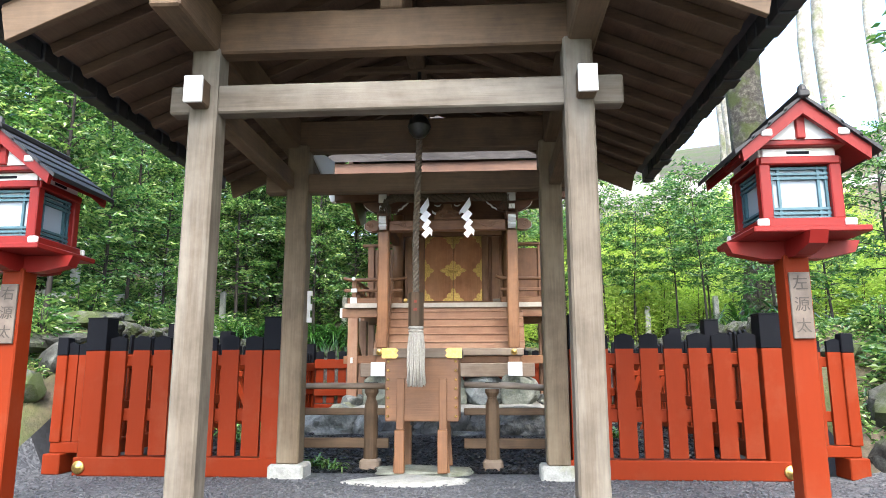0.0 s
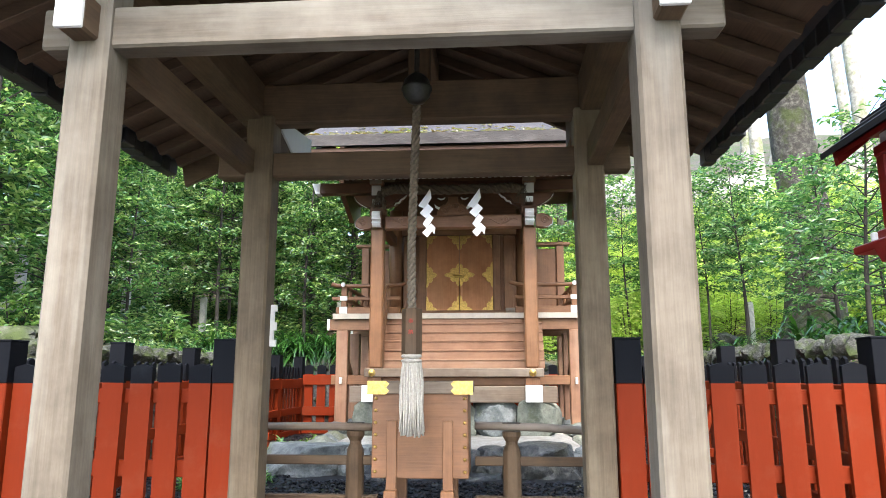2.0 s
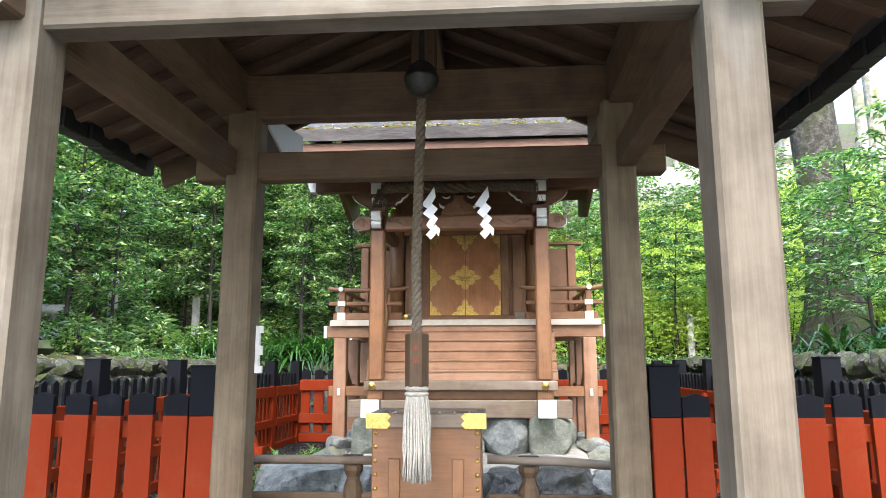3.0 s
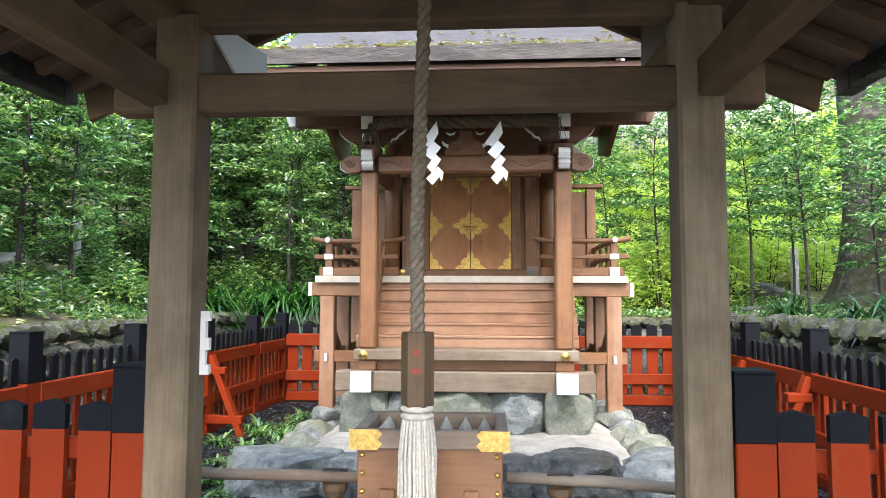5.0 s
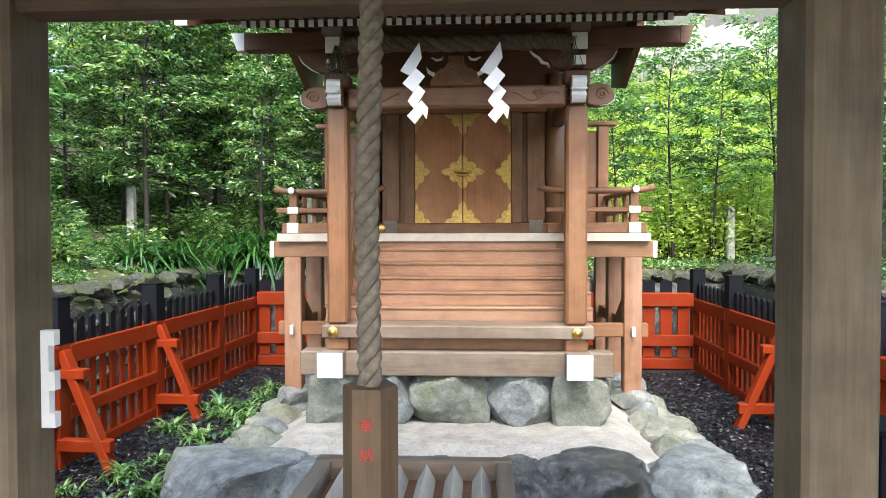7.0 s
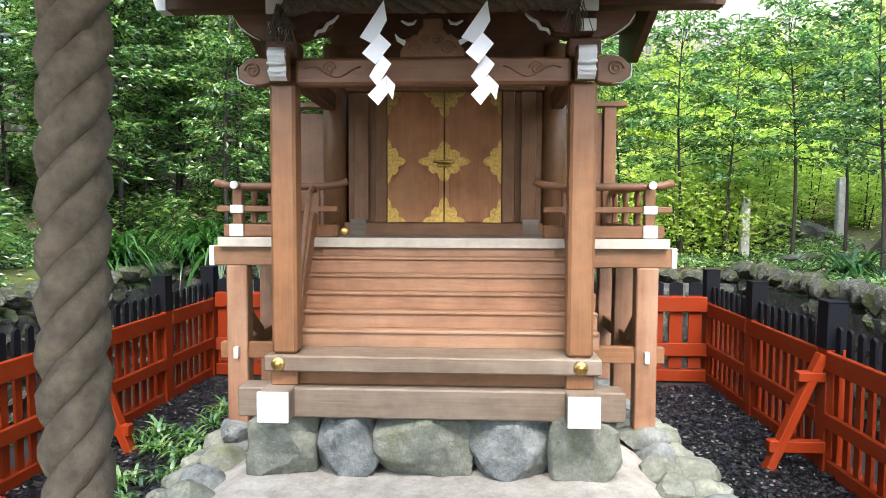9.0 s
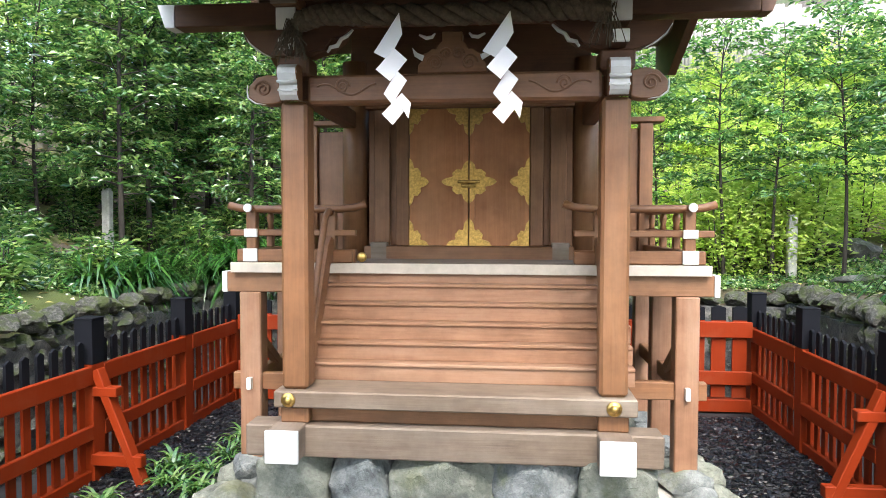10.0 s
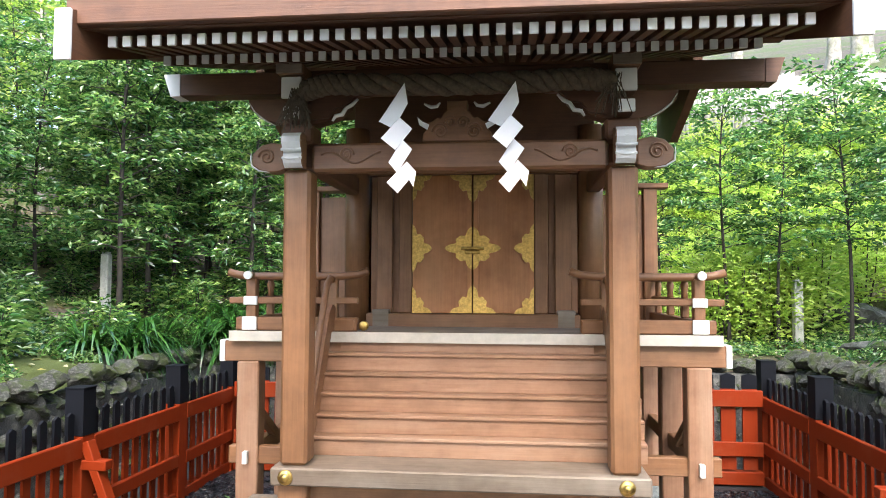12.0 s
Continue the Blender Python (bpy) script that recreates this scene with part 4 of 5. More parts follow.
def railing(s):
    """The curved-ended veranda railing on one side."""
    x = -1.285 if s < 0 else 1.345
    r = part("railing_corner_post", bx(x - 0.032, x + 0.032, 9.375, 9.435, 1.584, 1.90, 0.006), CEDAR["z"], sh)
    inner = -0.63 if s < 0 else 0.68
    e = x + s * 0.14
    # ground rail, middle rail, round top rail: along the front
    part("ground_rail", bx(min(e - s * 0.05, inner), max(e - s * 0.05, inner), 9.37, 9.44, 1.586, 1.665), CEDAR["x"], sh)
    part("rail_end", bx(x - 0.045, x + 0.045, 9.352, 9.372, 1.588, 1.668, 0.003), WHITE, sh, "white painted rail end")
    part("middle_rail", bx(min(e, inner), max(e, inner), 9.385, 9.425, 1.745, 1.785), CEDAR["x"], sh)
    part("rail_end", bx(x - 0.042, x + 0.042, 9.363, 9.383, 1.738, 1.79, 0.003), WHITE, sh, "white painted rail end")
    pts = [(x + s * 0.15, 9.405, 1.935), (x + s * 0.08, 9.405, 1.917), (x, 9.405, 1.91), ((x + inner) / 2, 9.405, 1.91), (inner + s * 0.1, 9.405, 1.912), (inner, 9.405, 1.922), (inner - s * 0.06, 9.405, 1.945)]
    part("top_rail", tube(pts, 0.024, 12), CEDAR["x"], sh, smooth=True)
    part("rail_end", lathe([(0.026, 0), (0.026, 0.012), (0.024, 0.014)], (x, 9.33, 1.917), 14, "y"), WHITE, sh, "white painted rail end")
    # along the side
    part("ground_rail", bx(x - 0.034, x + 0.034, 9.445, 10.65, 1.586, 1.664), CEDAR["y"], sh)
    part("middle_rail", bx(x - 0.02, x + 0.02, 9.44, 10.65, 1.746, 1.784), CEDAR["y"], sh)
    part("top_rail", tube([(x, 9.335, 1.915), (x, 9.42, 1.911), (x, 10.0, 1.910), (x, 10.65, 1.912)], 0.0225, 12), CEDAR["y"], sh, smooth=True)
    for k in range(3):
        y = 9.72 + k * 0.38
        part("baluster", bx(x - 0.022, x + 0.022, y - 0.022, y + 0.022, 1.664, 1.746), CEDAR["z"], sh)
        part("rail_strut", lathe([(0.022, 1.784), (0.018, 1.82), (0.026, 1.86), (0.018, 1.89)], (x, y, 0), 10), CEDAR["z"], sh, smooth=True)
    # stair rail sweeping down to the front post
    sx = -0.785 if s < 0 else 0.825
    curve = [(9.40, 1.885), (9.34, 1.90), (9.27, 1.86), (9.20, 1.74), (9.10, 1.55), (8.98, 1.33), (8.86, 1.12)]
    part("stair_rail", tube([(sx, y, z) for y, z in curve], 0.02, 10), CEDAR["y"], sh, smooth=True)
    low = [(9.40, 1.72), (9.32, 1.745), (9.25, 1.70), (9.15, 1.53), (9.02, 1.30), (8.86, 1.03), (8.86, 0.995), (8.93, 0.995), (9.05, 1.16), (9.2, 1.40), (9.30, 1.585), (9.40, 1.585)]
    part("stair_string", prism(low, "x", sx - 0.022, sx + 0.022), CEDAR["y"], sh)
    part("newel", bx(sx - 0.03, sx + 0.03, 9.385, 9.44, 1.586, 1.90), CEDAR["z"], sh)
    part("newel_block", bx(min(sx, sx - s * 0.14), max(sx, sx - s * 0.14), 9.36, 9.44, 1.584, 1.66), CEDAR["x"], sh)


railing(-1)
railing(1)
for x in (-0.585,):
    part("knob", lathe([(0.03, 0), (0.03, 0.006), (0.018, 0.012), (0.001, 0.014)], (x, 9.355, 1.62), 16, "y"), GOLD, sh, "round gilt nail cover", True)

# sanctuary body
LEVEL[0] = 0.167
for x in (-0.775, 0.81):
    part("round_column", lathe([(0.083, 1.528), (0.083, 2.9)], (x, 10.0, 0), 24), CEDAR["z"], sh, smooth=True)
part("threshold", bx(-0.69, 0.73, 9.90, 10.05, 1.528, 1.638), CEDAR["x"], sh)
part("lintel", bx(-0.69, 0.73, 9.93, 10.05, 2.575, 2.70), CEDAR["x"], sh)
for s in (-1, 1):
    c0 = XC + 0.01
    part("door_jamb", bx(c0 + s * 0.455 - 0.045, c0 + s * 0.455 + 0.045, 9.94, 10.03, 1.639, 2.574), CEDAR["z"], sh)
    part("wall_panel", bx(min(c0 + s * 0.5, c0 + s * 0.7), max(c0 + s * 0.5, c0 + s * 0.7), 9.985, 10.02, 1.639, 2.574), CEDAR["z"], sh)
    part("wall_batten", bx(c0 + s * 0.60 - 0.055, c0 + s * 0.60 + 0.055, 9.955, 9.984, 1.639, 2.574), CEDAR["z"], sh)
    part("foot_block", bx(c0 + s * 0.615 - 0.06, c0 + s * 0.615 + 0.06, 9.90, 9.954, 1.528, 1.665), GREYED["x"], sh)
    part("side_wall", bx(c0 + s * 0.79 - 0.02, c0 + s * 0.79 + 0.02, 10.06, 11.0, 1.528, 2.9), CEDAR["y"], sh)
    # screens closing the veranda at the sides
    a, b_ = c0 + s * 0.84, c0 + s * 1.30
    part("side_screen", bx(min(a, b_), max(a, b_), 10.66, 10.70, 1.528, 2.52), CEDAR["z"], sh)
    part("screen_post", bx(b_ - 0.05, b_ + 0.05, 10.62, 10.72, 1.528, 2.56), CEDAR["z"], sh)
    part("screen_cap", bx(min(a, b_ + s * 0.13), max(a, b_ + s * 0.13), 10.60, 10.74, 2.56, 2.60), CEDAR["x"], sh)
part("back_wall", bx(-0.76, 0.80, 10.97, 11.01, 1.528, 2.9), CEDAR["x"], sh)
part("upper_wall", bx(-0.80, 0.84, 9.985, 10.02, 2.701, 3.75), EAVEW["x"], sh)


def plate(u, v, kind):
    """Outline of a scalloped gilt fitting: (full), or its quarter or half cut by the door's edge."""
    pts = []
    a0, a1 = kind
    n = 28
    for i in range(n + 1):
        a = radians(a0 + (a1 - a0) * i / n)
        d = (abs(math.cos(a)) + abs(math.sin(a))) ** -1
        k = 1 + 0.10 * math.cos(8 * a) - 0.05 * math.cos(16 * a)
        pts.append((u * math.cos(a) * d * k * 1.1, v * math.sin(a) * d * k * 1.1))
    if a1 - a0 < 359:
        pts.append((0, 0))
    return pts


DC, DZ0, DZ1 = 0.025, 1.640, 2.572
for s in (-1, 1):
    x0, x1 = sorted((DC + s * 0.004, DC + s * 0.408))
    door = part("door_leaf", bx(x0, x1, 9.95, 9.985, DZ0 + 0.001, DZ1, 0.003), DOORW["z"], sh, "polished brown cedar door leaf")
    part("stile", bx(min(DC + s * 0.005, DC + s * 0.04), max(DC + s * 0.005, DC + s * 0.04), 9.942, 9.9495, DZ0 + 0.14, DZ1 - 0.1, 0.002), DOORW["z"], door)

    def fit_plate(px, pz, u, v, arc):
        pts = [(px + a, pz + c_) for a, c_ in plate(u, v, arc)]
        part("gilt_plate", prism(pts, "y", 9.934, 9.9415), GOLD, door, "pierced gilt door fitting")
    zc = (DZ0 + DZ1) / 2 - 0.03
    inner, outer = DC + s * 0.0045, DC + s * 0.407
    arc_in = (-90, 90) if s > 0 else (90, 270)
    arc_out = (90, 270) if s > 0 else (-90, 90)
    fit_plate(inner, zc, 0.16, 0.125, arc_in)
    fit_plate(outer, zc, 0.115, 0.14, arc_out)
    fit_plate(inner, DZ0 + 0.002, 0.13, 0.16, (0, 90) if s > 0 else (90, 180))
    fit_plate(outer, DZ0 + 0.002, 0.115, 0.15, (90, 180) if s > 0 else (0, 90))
    fit_plate(inner, DZ1 - 0.002, 0.13, 0.16, (-90, 0) if s > 0 else (180, 270))
    fit_plate(outer, DZ1 - 0.002, 0.115, 0.15, (180, 270) if s > 0 else (-90, 0))
lock = part("door_bolt", join(tube([(DC - 0.075, 9.918, 2.075), (DC + 0.075, 9.918, 2.075)], 0.011, 10), bx(DC - 0.05, DC + 0.05, 9.905, 9.93, 2.035, 2.062)), GOLD, sh, "gilt door bolt", True)

LEVEL[0] = 0.11
# head beam with carved noses, capitals and brackets
part("head_beam", bx(PL + 0.07, PR - 0.07, 8.73, 8.83, 2.462, 2.605, 0.014), CEDAR["x"], sh)
for s, x in ((-1, PL), (1, PR)):
    u = [(0.07, 2.60), (0.14, 2.615), (0.2, 2.60), (0.245, 2.555), (0.245, 2.50), (0.205, 2.47), (0.16, 2.462), (0.115, 2.462), (0.07, 2.475)]
    part("carved_nose", prism([(x + s * a, z) for a, z in u], "y", 8.735, 8.825, 0.006), CEDAR["x"], sh)
    spiral = [(x + s * (0.165 + 0.045 * (1 - i / 22) * math.cos(i * 0.55)), 8.732, 2.54 + 0.045 * (1 - i / 22) * math.sin(i * 0.55)) for i in range(20)]
    part("carving", tube(spiral, 0.006, 6), CEDAR["x"], sh, smooth=True)
    wave = [(x - s * (0.12 + 0.018 * i), 8.728, 2.53 + 0.028 * math.sin(i * 0.42 + 0.6)) for i in range(18)]
    part("carving", tube(wave, 0.0055, 6), CEDAR["x"], sh, smooth=True)
    curl = [(x - s * (0.25 + 0.04 * (1 - i / 22) * math.cos(i * 0.6)), 8.728, 2.545 + 0.042 * (1 - i / 22) * math.sin(i * 0.6)) for i in range(20)]
    part("carving", tube(curl, 0.0055, 6), CEDAR["x"], sh, smooth=True)
    f = [(8.71, 2.47), (8.66, 2.47), (8.635, 2.49), (8.625, 2.515), (8.64, 2.54), (8.62, 2.56), (8.605, 2.59), (8.61, 2.62), (8.635, 2.64), (8.71, 2.64)]
    part("front_nose", prism(f, "x", x - 0.05, x + 0.05), CEDAR["y"], sh)
    g = [(a - 0.004, z) for a, z in f[1:9]] + [(a + 0.012, z) for a, z in f[8:0:-1]]
    part("nose_face", prism(g, "x", x - 0.046, x + 0.046), WHITE, sh, "white painted carved nose")
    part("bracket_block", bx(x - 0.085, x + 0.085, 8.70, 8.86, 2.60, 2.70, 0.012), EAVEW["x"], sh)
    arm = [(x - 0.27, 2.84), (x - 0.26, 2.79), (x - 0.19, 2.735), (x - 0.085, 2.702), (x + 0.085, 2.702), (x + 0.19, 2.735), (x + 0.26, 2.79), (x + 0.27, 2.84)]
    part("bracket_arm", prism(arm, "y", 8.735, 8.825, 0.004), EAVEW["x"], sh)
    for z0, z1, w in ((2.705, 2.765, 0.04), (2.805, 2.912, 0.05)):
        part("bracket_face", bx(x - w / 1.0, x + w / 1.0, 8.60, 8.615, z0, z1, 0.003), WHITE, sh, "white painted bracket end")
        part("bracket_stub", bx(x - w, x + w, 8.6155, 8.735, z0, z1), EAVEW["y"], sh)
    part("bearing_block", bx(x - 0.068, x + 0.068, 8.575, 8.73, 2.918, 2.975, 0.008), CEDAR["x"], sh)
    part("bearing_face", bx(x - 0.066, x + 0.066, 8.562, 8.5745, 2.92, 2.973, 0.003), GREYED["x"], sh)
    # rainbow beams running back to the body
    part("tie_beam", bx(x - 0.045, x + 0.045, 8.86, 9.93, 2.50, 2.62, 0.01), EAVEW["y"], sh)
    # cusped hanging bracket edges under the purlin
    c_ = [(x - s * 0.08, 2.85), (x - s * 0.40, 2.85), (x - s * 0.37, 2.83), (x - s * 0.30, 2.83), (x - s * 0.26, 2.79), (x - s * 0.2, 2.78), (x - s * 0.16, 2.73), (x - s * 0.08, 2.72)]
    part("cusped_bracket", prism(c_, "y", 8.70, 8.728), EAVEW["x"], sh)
half = [(0.175, 2.606), (0.172, 2.645), (0.15, 2.672), (0.155, 2.70), (0.125, 2.708), (0.10, 2.728), (0.082, 2.722), (0.066, 2.75), (0.05, 2.762), (0.052, 2.81)]
part("frog_leg_strut", prism([(XC + a, z) for a, z in half] + [(XC - a, z) for a, z in half[::-1]], "y", 8.735, 8.81, 0.004), CEDAR["x"], sh)
for o in (-1, 1):
    for u, z0, q in ((0.085, 2.655, 0.042), (0.03, 2.70, 0.03)):
        curl = [(XC + o * (u + q * (1 - i / 20) * math.cos(i * 0.6)), 8.732, z0 + q * (1 - i / 20) * math.sin(i * 0.6)) for i in range(18)]
        part("carving", tube(curl, 0.0055, 6), CEDAR["x"], sh, smooth=True)
    part("white_edge", tube([(XC + o * 0.085, 8.73, 2.80), (XC + o * 0.10, 8.73, 2.782), (XC + o * 0.13, 8.73, 2.778), (XC + o * 0.165, 8.73, 2.795)], [0.004, 0.009, 0.010, 0.005], 6), WHITE, sh, "white painted carved edge", True)
for o, x in ((-1, PL), (1, PR)):
    e = [(0.185, 2.71), (0.20, 2.735), (0.235, 2.742), (0.255, 2.775), (0.285, 2.79), (0.315, 2.82)]
    part("white_edge", tube([(x - o * a, 8.697, z) for a, z in e], [0.006, 0.010, 0.012, 0.010, 0.011, 0.006], 6), WHITE, sh, "white painted carved edge", True)
    for e in ([(0.12, 2.70), (0.165, 2.722), (0.20, 2.745), (0.235, 2.775), (0.262, 2.82)], [(0.15, 2.46), (0.205, 2.468), (0.245, 2.495), (0.25, 2.53), (0.248, 2.56)]):
        part("white_edge", tube([(x + o * a, 8.732, z) for a, z in e], [0.002, 0.004, 0.005, 0.004, 0.002], 6), WHITE, sh, "white painted carved edge", True)
    for z in (2.515, 2.555, 2.60):
        part("nose_ridge", tube([(x - 0.05, 8.617 if z > 2.53 else 8.632, z), (x, 8.607 if z > 2.53 else 8.622, z - 0.006), (x + 0.05, 8.617 if z > 2.53 else 8.632, z)], 0.008, 8), WHITE, sh, "", True)
for s in (-1, 1):
    part("white_horn", prism([(XC + s * 0.15, 2.665), (XC + s * 0.19, 2.69), (XC + s * 0.2, 2.73), (XC + s * 0.175, 2.705), (XC + s * 0.14, 2.69)], "y", 8.725, 8.7385), WHITE, sh)
part("purlin", bx(-1.44, 1.50, 8.74, 8.85, 2.868, 2.985, 0.006), EAVEW["x"], sh)
for x, o in ((-1.49, -1), (1.55, 1)):
    part("purlin_end", prism([(x, 2.868), (x - o * 0.05, 2.868), (x - o * 0.05, 2.985), (x + o * 0.04, 2.985)], "y", 8.74, 8.845), WHITE if o < 0 else EAVEW["x"], sh)

# rafters in two rows with white ends
NR = 44
for i in range(NR):
    x = XC - 1.40 + i * 2.80 / (NR - 1)
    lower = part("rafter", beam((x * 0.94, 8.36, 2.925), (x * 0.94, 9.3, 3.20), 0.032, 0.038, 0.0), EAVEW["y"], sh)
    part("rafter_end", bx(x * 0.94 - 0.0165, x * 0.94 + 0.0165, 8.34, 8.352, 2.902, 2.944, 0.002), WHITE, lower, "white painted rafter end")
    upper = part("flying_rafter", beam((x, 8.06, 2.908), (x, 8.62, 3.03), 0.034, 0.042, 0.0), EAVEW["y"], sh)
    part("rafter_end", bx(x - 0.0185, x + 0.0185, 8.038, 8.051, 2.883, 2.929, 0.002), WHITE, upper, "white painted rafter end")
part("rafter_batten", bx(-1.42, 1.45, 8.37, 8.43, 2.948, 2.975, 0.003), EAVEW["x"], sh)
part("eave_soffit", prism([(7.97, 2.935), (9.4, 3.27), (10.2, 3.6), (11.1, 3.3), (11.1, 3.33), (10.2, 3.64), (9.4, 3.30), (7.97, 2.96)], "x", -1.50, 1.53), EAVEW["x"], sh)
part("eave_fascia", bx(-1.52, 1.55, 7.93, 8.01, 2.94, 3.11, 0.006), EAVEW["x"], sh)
for s, x in ((-1, -1.50), (1, 1.53)):
    prof = [(7.90, 2.785), (7.90, 2.99), (8.6, 3.27), (9.4, 3.80), (10.0, 4.30), (10.0, 4.07), (9.4, 3.55), (8.6, 3.02)]
    part("bargeboard", prism(prof, "x", x - 0.03, x + 0.03), EAVEW["y"], sh)
    part("bargeboard_end", bx(x - 0.034, x + 0.034, 7.882, 7.899, 2.783, 2.992, 0.002), WHITE, sh, "white painted bargeboard end")
for x in (-1.50, 1.53):
    prof = [(10.005, 4.3), (10.75, 3.84), (11.2, 3.51), (11.2, 3.09), (10.75, 2.99), (10.08, 3.24), (10.005, 3.49)]
    part("rear_bargeboard", prism(prof, "x", x - 0.03, x + 0.03), EAVEW["y"], sh)
roof_top = [(7.86, 3.22), (8.3, 3.36), (8.8, 3.60), (9.3, 3.93), (9.8, 4.32), (10.1, 4.55), (10.5, 4.3), (11.2, 3.85)]
roof_low = [(7.88, 3.115), (8.3, 3.25), (8.8, 3.48), (9.3, 3.78), (9.8, 4.16), (10.1, 4.36), (10.5, 4.12), (11.2, 3.68)]
part("bark_roof", prism(roof_top + roof_low[::-1], "x", -1.56, 1.59), THATCH, sh, "dark cypress bark roof strewn with leaves")
part("ridge_cap", bx(-1.6, 1.63, 10.0, 10.2, 4.52, 4.70, 0.02), TILE, sh)

# fallen leaves on the roof
rng = np.random.default_rng(11)
v_, f_ = [], []
for i in range(300):
    y = 7.9 + abs(rng.normal(0, 0.55))
    x = rng.uniform(-1.5, 1.53)
    z = float(np.interp(y, [p for p, _ in roof_top[:6]], [q for _, q in roof_top[:6]])) + 0.012 + LEVEL[0]
    L, a = rng.uniform(0.025, 0.06), rng.uniform(0, 6.28)
    ca, sa = math.cos(a) * L, math.sin(a) * L
    k = len(v_)
    v_ += [(x - ca, y - sa, z), (x + sa * 0.45, y - ca * 0.45, z + 0.012 - sa * 0.2), (x + ca, y + sa, z + 0.006 + sa * 0.45), (x - sa * 0.45, y + ca * 0.45, z + 0.01 + sa * 0.2)]
    f_ += [(k, k + 1, k + 2, k + 3)]
me = bpy.data.meshes.new("leaves")
me.from_pydata(v_, [], f_)
me.materials.append(LITTER)
tagged(new("fallen_leaves", me), "yellow and brown fallen leaves on the bark roof", "leaves", kind="stuff")

# sacred rope and paper streamers
LEVEL[0] = 0.10
rope = thing("sacred_rope", (XC, 8.55, 2.84), "thick dark twisted straw rope with frayed ends", "straw rope")
line = [(-0.72, 8.55, 2.83), (-0.6, 8.55, 2.865), (-0.4, 8.54, 2.855), (0, 8.53, 2.84), (0.4, 8.54, 2.85), (0.62, 8.55, 2.86), (0.75, 8.55, 2.84)]
for j in range(3):
    part("straw_strand", twist(line, 0.054, j, 3, 5.5, 8, 0.5), STRAW, rope, smooth=True)
r_ = random.Random(2)
for cx, cz, n in ((-0.735, 2.80, 80), (0.76, 2.84, 22)):
    tuft = bmesh.new()
    for i in range(n):
        a = r_.uniform(-0.10, 0.07)
        tube([(cx + r_.uniform(-.03, .03), 8.54 + r_.uniform(-.03, .03), cz + 0.04), (cx + a * 0.6, 8.53 + r_.uniform(-.05, .04), cz - 0.05), (cx + a, 8.53 + r_.uniform(-.05, .04), cz - r_.uniform(0.08, 0.17))], 0.0022, 4, True, tuft)
    tagged(part("frayed_end", tuft, STRAW, rope), kind="stuff")


def streamer(x, y, top, flip, label):
    """Folded zigzag paper: slanting leaves, each stepping aside from the last."""
    bm = bmesh.new()
    z = top
    pts = [((0.0, 0.0), (0.016, -0.10), (-0.053, -0.212), (-0.128, -0.169)),
           ((-0.023, -0.161), (0.034, -0.211), (-0.042, -0.314), (-0.105, -0.264)),
           ((-0.01, -0.264), (0.039, -0.314), (-0.035, -0.419), (-0.078, -0.366)),
           ((0.011, -0.364), (0.024, -0.445), (-0.03, -0.515), (-0.078, -0.466)),
           ((0.013, -0.369), (0.059, -0.419), (0.046, -0.49), (0.019, -0.445))]
    for i, q in enumerate(pts):
        yy = y + (0.006 if i % 2 else -0.006) * flip
        tilt = 0.035 * (1 if i % 2 else -1)
        lo = [bm.verts.new((x + a, yy + tilt * (a / 0.1), z + c_)) for a, c_ in q]
        hi = [bm.verts.new((x + a, yy + tilt * (a / 0.1) + 0.0012, z + c_)) for a, c_ in q]
        bm.faces.new(lo)
        bm.faces.new(hi[::-1])
        for k in range(4):
            bm.faces.new((lo[k], hi[k], hi[(k + 1) % 4], lo[(k + 1) % 4]))
    bmesh.ops.recalc_face_normals(bm, faces=bm.faces)
    tagged(part("paper_streamer", bm, PAPER), label, "paper streamer", "shrine paper streamers")


streamer(-0.207, 8.46, 2.834, 1, "white folded paper streamer hanging from the straw rope")
streamer(0.304, 8.46, 2.832, -1, "white folded paper streamer hanging from the straw rope")

LEVEL[0] = 0.0
# ---- retaining walls of the bank ----
WALL_STONES = []
for k in range(7):
    bm = rock((0, 0, 0), (1, 1, 1), 60 + k, 7.0, 0.22, 3, 0.0, 0.56)
    WALL_STONES.append(rough_stone(mesh_of(bm, ROCK_WALL, False)))


def retaining_wall(name, p, q, z1, seed):
    r = random.Random(seed)
    p, q = Vector((*p, 0)), Vector((*q, 0))
    d = (q - p).normalized()
    L = (q - p).length
    t = thing(name, p.lerp(q, 0.5), "mossy dry stone retaining wall holding up the wooded bank", "stone wall", kind="structure")
    z = -0.02
    while z < z1 - 0.05:
        h = r.uniform(0.12, 0.21)
        u = -0.1 - 0.2 * r.random()
        while u < L:
            w = r.uniform(0.13, 0.31)
            c_ = p + d * (u + w / 2)
            piece("stone", WALL_STONES[r.randrange(7)], (c_.x + r.uniform(-.03, .03), c_.y + r.uniform(-.03, .03), z + h / 2), t,
                  (r.uniform(-.12, .12), r.uniform(-.3, .3), math.atan2(d.y, d.x) + (math.pi if r.random() < .5 else 0)), (w * 1.05, 0.24, h * 1.06))
            u += w
        z += h
    part("backing", beam(p + Vector((0, 0, z1 / 2 - 0.1)), q + Vector((0, 0, z1 / 2 - 0.1)), 0.16, z1 - 0.1, 0), ROCK_DARK, t)


retaining_wall("wall_west", (-3.22, 7.0), (-3.22, 12.8), 1.24, 1)
retaining_wall("wall_north", (-3.2, 12.78), (3.3, 12.78), 1.24, 2)
retaining_wall("wall_east", (3.24, 7.3), (3.24, 12.7), 1.26, 3)

